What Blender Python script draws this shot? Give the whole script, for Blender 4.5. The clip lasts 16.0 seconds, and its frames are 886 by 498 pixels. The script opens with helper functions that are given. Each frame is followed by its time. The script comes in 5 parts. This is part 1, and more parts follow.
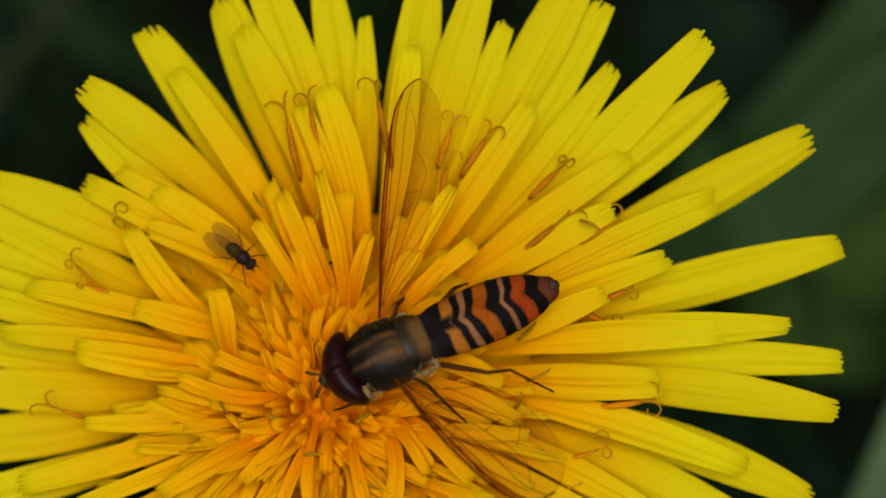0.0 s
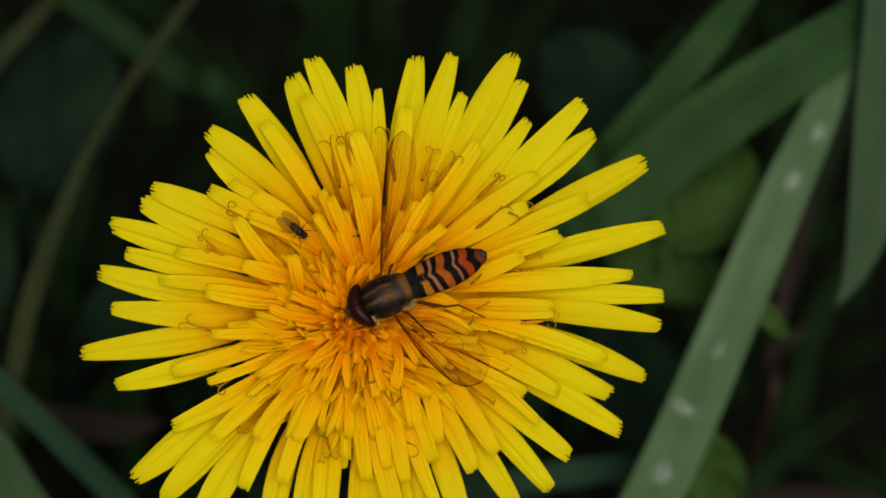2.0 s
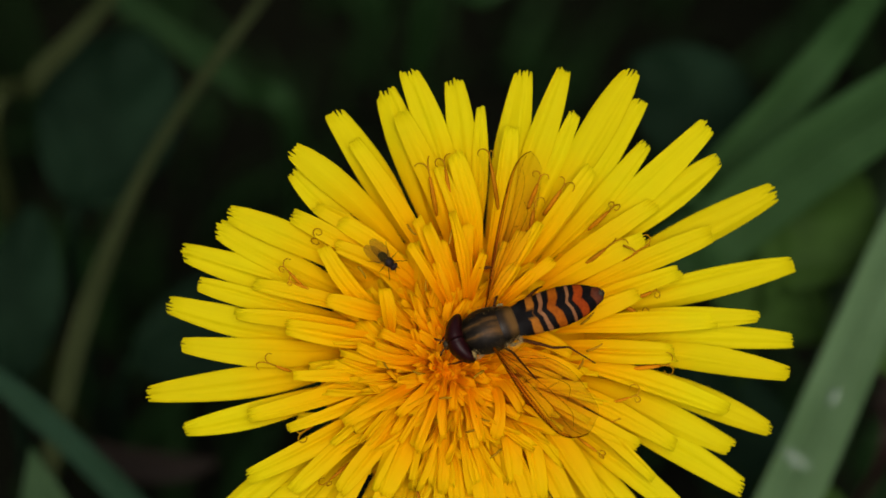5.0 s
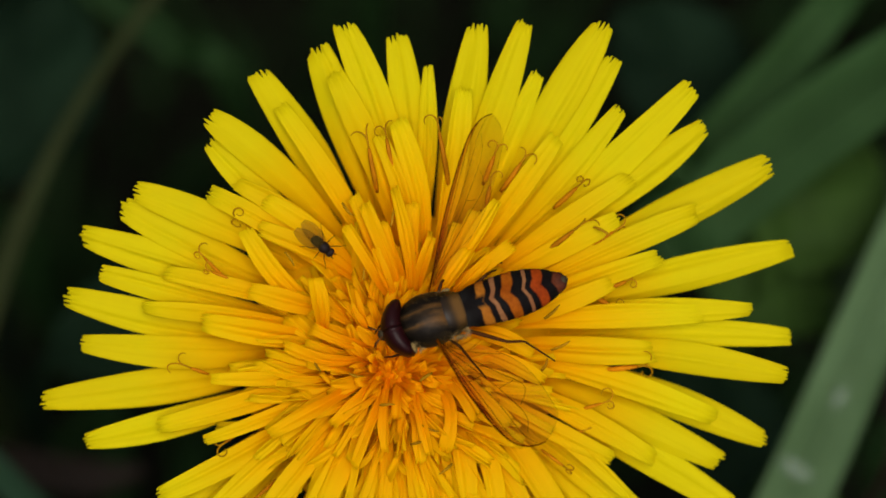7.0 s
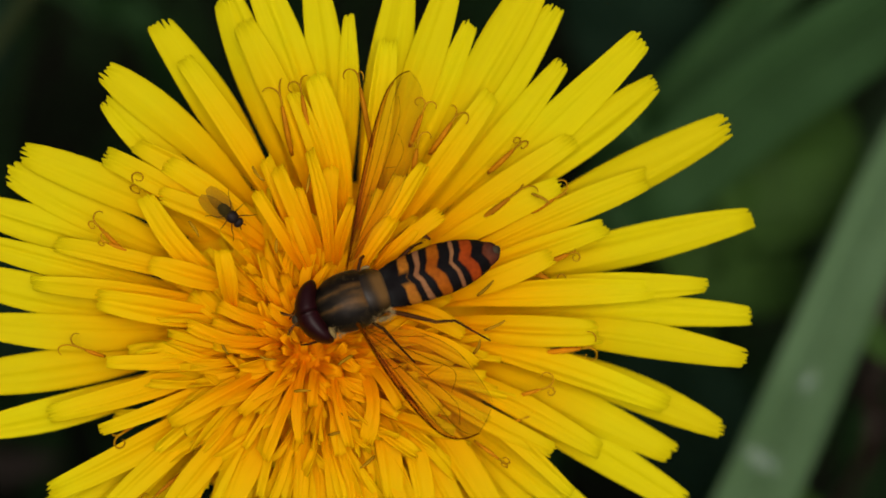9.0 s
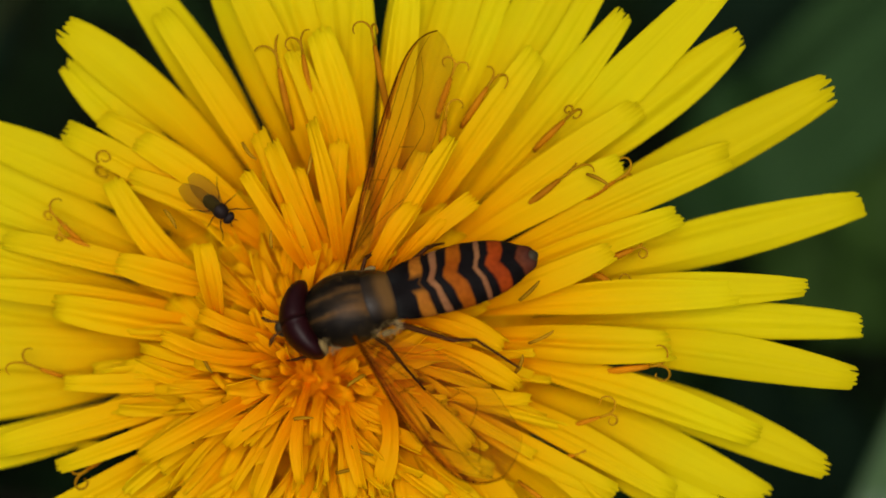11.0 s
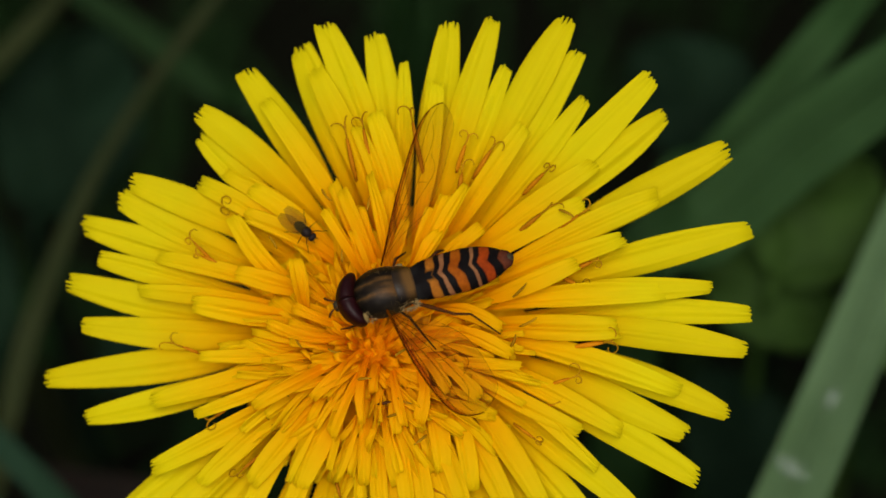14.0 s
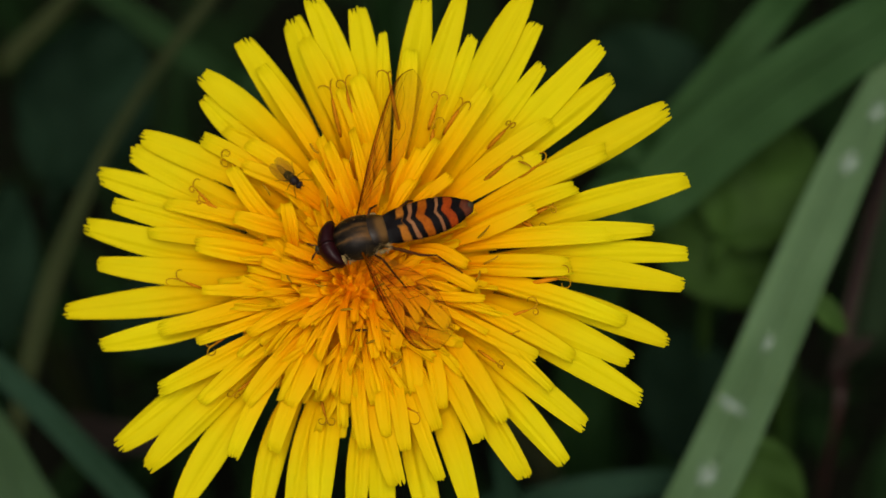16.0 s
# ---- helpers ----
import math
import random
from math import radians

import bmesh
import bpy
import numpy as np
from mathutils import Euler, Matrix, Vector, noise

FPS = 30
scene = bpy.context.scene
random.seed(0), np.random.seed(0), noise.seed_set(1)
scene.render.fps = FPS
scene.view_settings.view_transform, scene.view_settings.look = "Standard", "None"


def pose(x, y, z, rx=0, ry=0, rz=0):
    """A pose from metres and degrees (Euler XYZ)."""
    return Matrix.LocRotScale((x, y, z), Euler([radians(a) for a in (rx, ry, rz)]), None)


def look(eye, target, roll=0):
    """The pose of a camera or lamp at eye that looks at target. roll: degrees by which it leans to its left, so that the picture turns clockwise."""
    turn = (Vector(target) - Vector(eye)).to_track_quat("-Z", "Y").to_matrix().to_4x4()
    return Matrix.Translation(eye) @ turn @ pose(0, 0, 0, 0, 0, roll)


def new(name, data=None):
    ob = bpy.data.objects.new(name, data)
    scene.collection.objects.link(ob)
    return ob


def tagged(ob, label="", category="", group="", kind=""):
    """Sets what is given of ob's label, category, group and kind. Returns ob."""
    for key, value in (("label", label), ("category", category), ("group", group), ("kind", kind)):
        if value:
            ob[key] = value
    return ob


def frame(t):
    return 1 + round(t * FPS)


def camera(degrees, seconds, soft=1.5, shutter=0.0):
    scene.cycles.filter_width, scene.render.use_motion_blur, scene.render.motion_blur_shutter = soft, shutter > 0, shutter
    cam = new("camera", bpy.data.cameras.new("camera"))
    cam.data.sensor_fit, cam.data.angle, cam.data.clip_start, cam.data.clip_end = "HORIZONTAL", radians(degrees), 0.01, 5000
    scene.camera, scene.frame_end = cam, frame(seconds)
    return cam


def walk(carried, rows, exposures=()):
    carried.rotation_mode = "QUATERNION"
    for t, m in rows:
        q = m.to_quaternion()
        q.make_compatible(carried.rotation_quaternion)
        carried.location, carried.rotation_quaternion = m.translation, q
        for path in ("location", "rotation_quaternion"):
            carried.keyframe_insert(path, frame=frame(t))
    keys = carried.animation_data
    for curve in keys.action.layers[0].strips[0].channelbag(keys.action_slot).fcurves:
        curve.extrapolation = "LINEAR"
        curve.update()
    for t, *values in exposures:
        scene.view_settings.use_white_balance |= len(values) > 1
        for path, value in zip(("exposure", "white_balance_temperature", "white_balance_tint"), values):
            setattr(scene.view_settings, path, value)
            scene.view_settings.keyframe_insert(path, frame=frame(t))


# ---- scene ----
# a dandelion head seen from a hand's width above it; lengths in millimetres unless said otherwise
cam = camera(20, 16.0, soft=1.6)
PATH = [
    (0.0, pose(0.00720, -0.05704, 0.17615, 36.361, 1.209, 0.515)),
    (0.5, pose(0.00468, -0.06372, 0.18694, 35.524, 0.764, 0.314)),
    (1.0, pose(-0.00039, -0.07207, 0.20403, 33.892, -1.219, -0.968)),
    (1.5, pose(0.00250, -0.08517, 0.22083, 34.048, -0.734, -0.795)),
    (2.0, pose(0.00234, -0.09334, 0.23632, 33.806, -0.820, -0.957)),
    (2.5, pose(0.00464, -0.09394, 0.23663, 33.550, -0.186, -0.490)),
    (3.0, pose(0.00646, -0.09860, 0.23292, 34.838, -0.201, -0.338)),
    (3.5, pose(0.00494, -0.09834, 0.23354, 34.629, -0.379, -0.434)),
    (4.0, pose(0.00011, -0.09128, 0.23432, 33.537, -0.753, -0.663)),
    (4.2, pose(-0.00169, -0.08844, 0.23093, 33.980, -1.133, -0.222)),
    (6.3, pose(-0.00614, -0.08051, 0.22058, 33.707, -2.420, -0.671)),
    (6.5, pose(-0.00642, -0.08030, 0.21993, 33.343, -2.763, -0.803)),
    (7.0, pose(-0.00074, -0.06976, 0.20519, 33.367, -1.367, -0.382)),
    (7.5, pose(0.00488, -0.06270, 0.19362, 33.133, 0.988, 1.316)),
    (8.0, pose(0.00436, -0.06290, 0.19436, 33.557, 1.134, 1.511)),
    (8.5, pose(-0.00140, -0.06295, 0.19408, 32.708, -1.702, -0.220)),
    (8.7, pose(0.00008, -0.06354, 0.19464, 32.915, -1.772, -0.589)),
    (10.8, pose(0.00930, -0.04932, 0.17390, 32.074, 2.131, 1.636)),
    (11.0, pose(0.00815, -0.05300, 0.17235, 34.752, 1.384, 1.277)),
    (11.5, pose(0.00441, -0.05548, 0.17096, 37.001, 1.399, 1.806)),
    (12.0, pose(0.00977, -0.05399, 0.17193, 36.320, 4.196, 3.902)),
    (12.5, pose(0.01018, -0.05613, 0.17045, 36.715, 3.704, 3.530)),
    (13.0, pose(0.00720, -0.05902, 0.17638, 36.690, 2.337, 2.086)),
    (13.5, pose(0.00629, -0.06661, 0.19333, 35.664, 1.914, 1.445)),
    (14.0, pose(0.01213, -0.08299, 0.20538, 37.405, 2.674, 1.894)),
    (14.5, pose(0.01808, -0.09516, 0.21582, 37.945, 3.884, 2.266)),
    (15.0, pose(0.01633, -0.09776, 0.21503, 37.715, 2.940, 2.293)),
    (15.5, pose(0.01441, -0.09932, 0.21685, 38.607, 2.857, 2.374)),
    (16.0, pose(0.01523, -0.10019, 0.21616, 38.714, 2.662, 2.076)),
]
walk(cam, PATH, exposures=[(0.0, 0.57, 6500, 10), (2.0, 0.60, 6500, 10), (3.5, 0.68, 6500, 10), (8.0, 0.67, 6500, 10), (11.0, 0.61, 6500, 10), (13.0, 0.61, 6500, 10), (15.0, 0.69, 6500, 10), (16.0, 0.70, 6500, 10)])

MM = 0.001
# the flower's own frame: x and y across the head, z out of it; the head leans towards the path
HEAD = pose(0, 0, 0.085, 35, 0, 0)


def spot(u, v, w):
    """A place given in the head's frame, in millimetres, as world metres."""
    return HEAD @ Vector((u * MM, v * MM, w * MM))


# ---- light: an overcast day in a meadow ----
world = bpy.data.worlds.new("sky")
scene.world = world
world.use_nodes = True
wn = world.node_tree
sky = wn.nodes.new("ShaderNodeTexSky")
sky.sky_type, sky.sun_disc = "NISHITA", False
sky.sun_elevation, sky.sun_rotation = radians(60), radians(172)
sky.dust_density, sky.air_density = 4.0, 1.0
wn.links.new(sky.outputs[0], wn.nodes["Background"].inputs[0])
wn.nodes["Background"].inputs[1].default_value = 0.05
sun = new("sun", bpy.data.lights.new("sun", "SUN"))
sun.data.energy, sun.data.angle, sun.data.color = 1.6, radians(32), (1.0, 0.96, 0.9)
sun.matrix_world = look((0.03, -0.33, 0.56), (0, 0, 0))


# ---- materials ----
def mat(name):
    m = bpy.data.materials.new(name)
    m.use_nodes = True
    nt = m.node_tree
    return m, nt, nt.nodes["Principled BSDF"], nt.nodes["Material Output"]


def ramp(nt, fac, stops):
    r = nt.nodes.new("ShaderNodeValToRGB")
    while len(r.color_ramp.elements) < len(stops):
        r.color_ramp.elements.new(0.5)
    for e, (p, c) in zip(r.color_ramp.elements, stops):
        e.position, e.color = p, (*c, 1)
    nt.links.new(fac, r.inputs[0])
    return r


def attr(nt, name):
    a = nt.nodes.new("ShaderNodeAttribute")
    a.attribute_name = name
    return a.outputs["Fac"]


def math_node(nt, op, a, b=0.0, c=None):
    n = nt.nodes.new("ShaderNodeMath")
    n.operation = op
    for i, v in enumerate((a, b) if c is None else (a, b, c)):
        if isinstance(v, (int, float)):
            n.inputs[i].default_value = v
        else:
            nt.links.new(v, n.inputs[i])
    return n.outputs[0]


def mix_rgb(nt, kind, fac, a, b):
    n = nt.nodes.new("ShaderNodeMix")
    n.data_type, n.blend_type = "RGBA", kind
    for s, v in ((n.inputs[0], fac), (n.inputs[6], a), (n.inputs[7], b)):
        if isinstance(v, (int, float)):
            s.default_value = v
        elif isinstance(v, tuple):
            s.default_value = (*v, 1)
        else:
            nt.links.new(v, s)
    return n.outputs[2]


def bump(nt, bsdf, height, strength=0.3, distance=0.0001):
    b = nt.nodes.new("ShaderNodeBump")
    b.inputs["Strength"].default_value, b.inputs["Distance"].default_value = strength, distance
    nt.links.new(height, b.inputs["Height"])
    nt.links.new(b.outputs[0], bsdf.inputs["Normal"])


def noise_node(nt, scale, detail=4.0, coord=None):
    n = nt.nodes.new("ShaderNodeTexNoise")
    n.inputs["Scale"].default_value, n.inputs["Detail"].default_value = scale, detail
    if coord is None:
        tc = nt.nodes.new("ShaderNodeTexCoord")
        coord = tc.outputs["Object"]
    nt.links.new(coord, n.inputs["Vector"])
    return n.outputs["Fac"]


def through_light(nt, bsdf, out, colour, share):
    """Lets a part of the light pass a thin leaf or petal."""
    t = nt.nodes.new("ShaderNodeBsdfTranslucent")
    if isinstance(colour, tuple):
        t.inputs[0].default_value = (*colour, 1)
    else:
        nt.links.new(colour, t.inputs[0])
    m = nt.nodes.new("ShaderNodeMixShader")
    m.inputs[0].default_value = share
    nt.links.new(bsdf.outputs[0], m.inputs[1])
    nt.links.new(t.outputs[0], m.inputs[2])
    nt.links.new(m.outputs[0], out.inputs[0])


def petal_material():
    m, nt, b, out = mat("petal_yellow")
    out_r = attr(nt, "reach")
    base = ramp(nt, out_r, [(0.0, (0.95, 0.30, 0.0)), (0.24, (0.95, 0.408, 0.0)), (0.46, (0.92, 0.585, 0.0)), (0.74, (0.84, 0.74, 0.004))])
    # fine veins along the petal and pale or golden mottling
    comb = nt.nodes.new("ShaderNodeCombineXYZ")
    nt.links.new(math_node(nt, "MULTIPLY", attr(nt, "across"), 2.6), comb.inputs[0])
    nt.links.new(math_node(nt, "MULTIPLY", attr(nt, "along"), 1.6), comb.inputs[1])
    info = nt.nodes.new("ShaderNodeObjectInfo")
    nt.links.new(math_node(nt, "MULTIPLY", info.outputs["Random"], 40.0), comb.inputs[2])
    streak = noise_node(nt, 1.6, 3.0, comb.outputs[0])
    col = mix_rgb(nt, "MULTIPLY", 0.20, base.outputs[0], ramp(nt, streak, [(0.25, (0.80, 0.70, 0.45)), (0.6, (1.0, 1.0, 1.0))]).outputs[0])
    col = mix_rgb(nt, "MULTIPLY", 0.5, col, ramp(nt, info.outputs["Random"], [(0.0, (0.93, 0.84, 0.7)), (1.0, (1.0, 1.0, 1.0))]).outputs[0])
    nt.links.new(col, b.inputs["Base Color"])
    b.inputs["Roughness"].default_value = 0.62
    b.inputs["Specular IOR Level"].default_value = 0.04
    bump(nt, b, streak, 0.12, 0.00012)
    through_light(nt, b, out, col, 0.46)
    return m


def plain(name, colour, rough=0.6, spec=0.3, grain=None, relief=0.0, light=0.0, dark=(0.6, 0.6, 0.6), metal=0.0):
    m, nt, b, out = mat(name)
    b.inputs["Roughness"].default_value, b.inputs["Specular IOR Level"].default_value = rough, spec
    b.inputs["Metallic"].default_value = metal
    col = colour
    if grain:
        n = noise_node(nt, grain, 5.0)
        n2 = noise_node(nt, grain * 0.17, 2.0)
        col = mix_rgb(nt, "MULTIPLY", 0.8, mix_rgb(nt, "MULTIPLY", 1.0, colour, ramp(nt, n, [(0.3, dark), (0.65, (1, 1, 1))]).outputs[0]),
                      ramp(nt, n2, [(0.3, dark), (0.7, (1.1, 1.1, 1.1))]).outputs[0])
        nt.links.new(col, b.inputs["Base Color"])
        if relief:
            bump(nt, b, n, 0.5, relief)
    else:
        b.inputs["Base Color"].default_value = (*colour, 1)
    if light:
        through_light(nt, b, out, col, light)
    return m


def blade_material(name, colour, ribs=16.0, rough=0.45, light=0.25, pale=1.25):
    """Grass: parallel ribs along the blade, a paler midrib, soft blotches."""
    m, nt, b, out = mat(name)
    comb = nt.nodes.new("ShaderNodeCombineXYZ")
    nt.links.new(math_node(nt, "MULTIPLY", attr(nt, "across"), ribs), comb.inputs[0])
    nt.links.new(math_node(nt, "MULTIPLY", attr(nt, "along"), 3.0), comb.inputs[1])
    rib = noise_node(nt, 1.0, 2.0, comb.outputs[0])
    blotch = noise_node(nt, 160.0, 3.0)
    col = mix_rgb(nt, "MULTIPLY", 1.0, colour, ramp(nt, rib, [(0.3, (0.72, 0.76, 0.72)), (0.7, (pale, pale, pale))]).outputs[0])
    col = mix_rgb(nt, "MULTIPLY", 0.8, col, ramp(nt, blotch, [(0.3, (0.65, 0.72, 0.6)), (0.7, (1.1, 1.1, 1.1))]).outputs[0])
    nt.links.new(col, b.inputs["Base Color"])
    b.inputs["Roughness"].default_value, b.inputs["Specular IOR Level"].default_value = rough + 0.1, 0.05
    bump(nt, b, rib, 0.4, 0.0002)
    through_light(nt, b, out, col, light)
    return m


def soil_material():
    """Soil under the flower, near-black with the plants' deep shade put into its colour; moss and trodden grass cover
    it farther out.
    """
    m, nt, b, out = mat("soil_shaded")
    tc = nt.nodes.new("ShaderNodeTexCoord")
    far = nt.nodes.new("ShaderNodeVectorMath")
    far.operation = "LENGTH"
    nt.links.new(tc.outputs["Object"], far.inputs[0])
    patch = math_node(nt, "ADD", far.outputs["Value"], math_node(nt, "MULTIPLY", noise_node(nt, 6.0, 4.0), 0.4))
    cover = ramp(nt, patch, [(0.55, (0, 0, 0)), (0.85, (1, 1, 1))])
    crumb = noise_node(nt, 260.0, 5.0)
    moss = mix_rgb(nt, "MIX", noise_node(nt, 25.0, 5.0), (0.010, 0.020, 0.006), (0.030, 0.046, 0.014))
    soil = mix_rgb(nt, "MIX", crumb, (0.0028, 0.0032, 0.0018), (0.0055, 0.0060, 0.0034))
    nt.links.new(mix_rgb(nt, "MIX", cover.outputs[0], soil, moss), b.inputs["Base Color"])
    b.inputs["Roughness"].default_value, b.inputs["Specular IOR Level"].default_value = 0.95, 0.03
    bump(nt, b, crumb, 0.5, 0.001)
    return m


def spot_material():
    """A dried drop: whitish in the middle, fading into the leaf."""
    m, nt, b, out = mat("spot_white")
    b.inputs["Base Color"].default_value, b.inputs["Roughness"].default_value = (0.34, 0.42, 0.36, 1), 0.5
    fade = ramp(nt, attr(nt, "across"), [(0.0, (0.32, 0.32, 0.32)), (0.95, (0, 0, 0))])
    patch = ramp(nt, noise_node(nt, 900.0, 3.0), [(0.35, (0.3, 0.3, 0.3)), (0.65, (1, 1, 1))])
    nt.links.new(mix_rgb(nt, "MULTIPLY", 1.0, fade.outputs[0], patch.outputs[0]), b.inputs["Alpha"])
    return m


PETAL = petal_material()
STYLE = plain("style_tan", (0.54, 0.26, 0.003), 0.6, 0.05, 900.0)
SPOT = spot_material()
STUB = plain("style_olive", (0.46, 0.23, 0.005), 0.6, 0.05, 900.0)
ANTHER = plain("anther_orange", (0.56, 0.20, 0.002), 0.6, 0.05, 900.0)
BRACT = plain("bract_green", (0.09, 0.14, 0.03), 0.5, 0.3, 300.0, 0.0001, 0.15)
STEM = plain("stem_pale_green", (0.20, 0.22, 0.09), 0.45, 0.4, 300.0, 0.0001)
GRASS_PALE = blade_material("grass_pale", (0.083, 0.140, 0.064))
GRASS_BROAD = blade_material("grass_green", (0.028, 0.066, 0.020))
GRASS_MID = blade_material("grass_grey_green", (0.052, 0.088, 0.044))
GRASS_DULL = blade_material("grass_dull_green", (0.040, 0.074, 0.032))
# darker copy of the green grass, with shade put into the colour
GRASS_DEEP_SHADED = blade_material("grass_deep_shaded", (0.016, 0.040, 0.012))
GRASS_BLUE = blade_material("grass_bluish", (0.019, 0.047, 0.026))
GRASS_DRY = blade_material("grass_dry", (0.030, 0.038, 0.013))
LEAF = plain("leaf_green", (0.040, 0.086, 0.016), 0.6, 0.04, 220.0, 0.0002, 0.2)
# dull leaf green, darkened further to carry the shade low down
LEAF_DULL_SHADED = plain("leaf_dull_shaded", (0.009, 0.022, 0.011), 0.7, 0.02, 220.0, 0.0002, 0.15)
DEAD = plain("dead_leaf", (0.015, 0.009, 0.005), 0.8, 0.2, 260.0, 0.0003, 0.1)
STALK = plain("stalk_red", (0.03, 0.011, 0.008), 0.6, 0.3, 300.0)
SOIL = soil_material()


# ---- mesh helpers ----
def mesh_of(name, verts, faces, material, attrs=None, smooth=True):
    me = bpy.data.meshes.new(name)
    me.from_pydata(verts, [], faces)
    for key, values in (attrs or {}).items():
        a = me.attributes.new(key, "FLOAT", "POINT")
        a.data.foreach_set("value", values)
    if smooth:
        me.polygons.foreach_set("use_smooth", [True] * len(me.polygons))
    me.materials.append(material)
    me.update()
    return me


def child(name, me, parent, label="", m=None):
    ob = new(name, me)
    ob.parent = parent
    if m is not None:
        ob.matrix_basis = m
    if label:
        tagged(ob, label)
    return ob


def bezier(a, b, c, s):
    return a * (1 - s) ** 2 + b * (2 * s * (1 - s)) + c * s * s


def spline(points, s):
    """A smooth curve through the points (Catmull-Rom), s from 0 to 1."""
    n = len(points) - 1
    i = min(int(s * n), n - 1)
    f = s * n - i
    p0, p1, p2, p3 = points[max(i - 1, 0)], points[i], points[i + 1], points[min(i + 2, n)]
    return 0.5 * (2 * p1 + (p2 - p0) * f + (2 * p0 - 5 * p1 + 4 * p2 - p3) * f * f + (3 * p1 - p0 - 3 * p2 + p3) * f ** 3)


def strip(centre, normals, widths, cols, shape, thick, extra=None):
    """A thin closed sheet along a centre line: shape(s, y) lifts it along its normal, extra(s, y) pushes its end out. Metres."""
    n, verts, along, across = len(centre), [], [], []
    for side in (0, 1):
        for i, (c, nor, wd) in enumerate(zip(centre, normals, widths)):
            tan = (centre[min(i + 1, n - 1)] - centre[max(i - 1, 0)]).normalized()
            lat = nor.cross(tan).normalized()
            up = tan.cross(lat).normalized()
            for j in range(cols):
                s, y = i / (n - 1), 2 * j / (cols - 1) - 1
                p = c + lat * (y * wd / 2) + up * (shape(s, y) * wd - side * thick)
                if extra:
                    p = p + tan * extra(s, j) * wd
                verts.append(p)
                along.append(s)
                across.append(y)
    faces, off = [], n * cols
    for i in range(n - 1):
        for j in range(cols - 1):
            a = i * cols + j
            faces.append((a, a + 1, a + cols + 1, a + cols))
            faces.append((off + a, off + a + cols, off + a + cols + 1, off + a + 1))
        for a, b in ((i * cols, (i + 1) * cols), ((i + 2) * cols - 1, (i + 1) * cols - 1)):
            faces.append((a, b, off + b, off + a))
    for j in range(cols - 1):
        a = j
        faces.append((a, off + a, off + a + 1, a + 1))
        a = (n - 1) * cols + j
        faces.append((a, a + 1, off + a + 1, off + a))
    return verts, faces, along, across


def tube(points, radii, sides=6):
    """A closed tube along points, metres."""
    verts, faces, n = [], [], len(points)
    ref = Vector((0.3, 0.5, 0.81))
    for i, (p, r) in enumerate(zip(points, radii)):
        tan = (points[min(i + 1, n - 1)] - points[max(i - 1, 0)]).normalized()
        a = tan.cross(ref).normalized()
        b = tan.cross(a)
        for k in range(sides):
            t = 2 * math.pi * k / sides
            verts.append(p + (a * math.cos(t) + b * math.sin(t)) * r)
    for i in range(n - 1):
        for k in range(sides):
            a, b = i * sides + k, i * sides + (k + 1) % sides
            faces.append((a, b, b + sides, a + sides))
    faces.append(tuple(range(sides - 1, -1, -1)))
    faces.append(tuple(range((n - 1) * sides, n * sides)))
    return verts, faces


# ---- ground ----
def ground():
    verts, faces = [], []
    n, edges = 70, []
    # fine near the flower, reaching to the horizon
    for i in range(n + 1):
        t = 2 * i / n - 1
        edges.append(math.copysign(0.16 * abs(t) + 60 * abs(t) ** 14, t))
    for y in edges:
        for x in edges:
            near = 1 if abs(x) < 1 and abs(y) < 1 else 0
            verts.append(Vector((x, y, near * (0.006 * noise.noise((x * 60, y * 60, 0)) + 0.003 * noise.noise((x * 200, y * 200, 3))))))
    for i in range(n):
        for j in range(n):
            a = i * (n + 1) + j
            faces.append((a, a + 1, a + n + 2, a + n + 1))
    tagged(new("ground", mesh_of("ground", verts, faces, SOIL)), "soil under the meadow plants, their deep shade put into its colour", "ground", kind="structure")


ground()

# ---- the dandelion ----
dandelion = new("dandelion")
dandelion.matrix_basis = HEAD
tagged(dandelion, "bright yellow dandelion head in full bloom with toothed petals", "flower")
# the lens keeps the flower in focus, the grass below it is soft
cam.data.dof.use_dof = True
cam.data.dof.aperture_fstop = 17.0
ROOT = Vector((1.3, 3.7, -7.0))


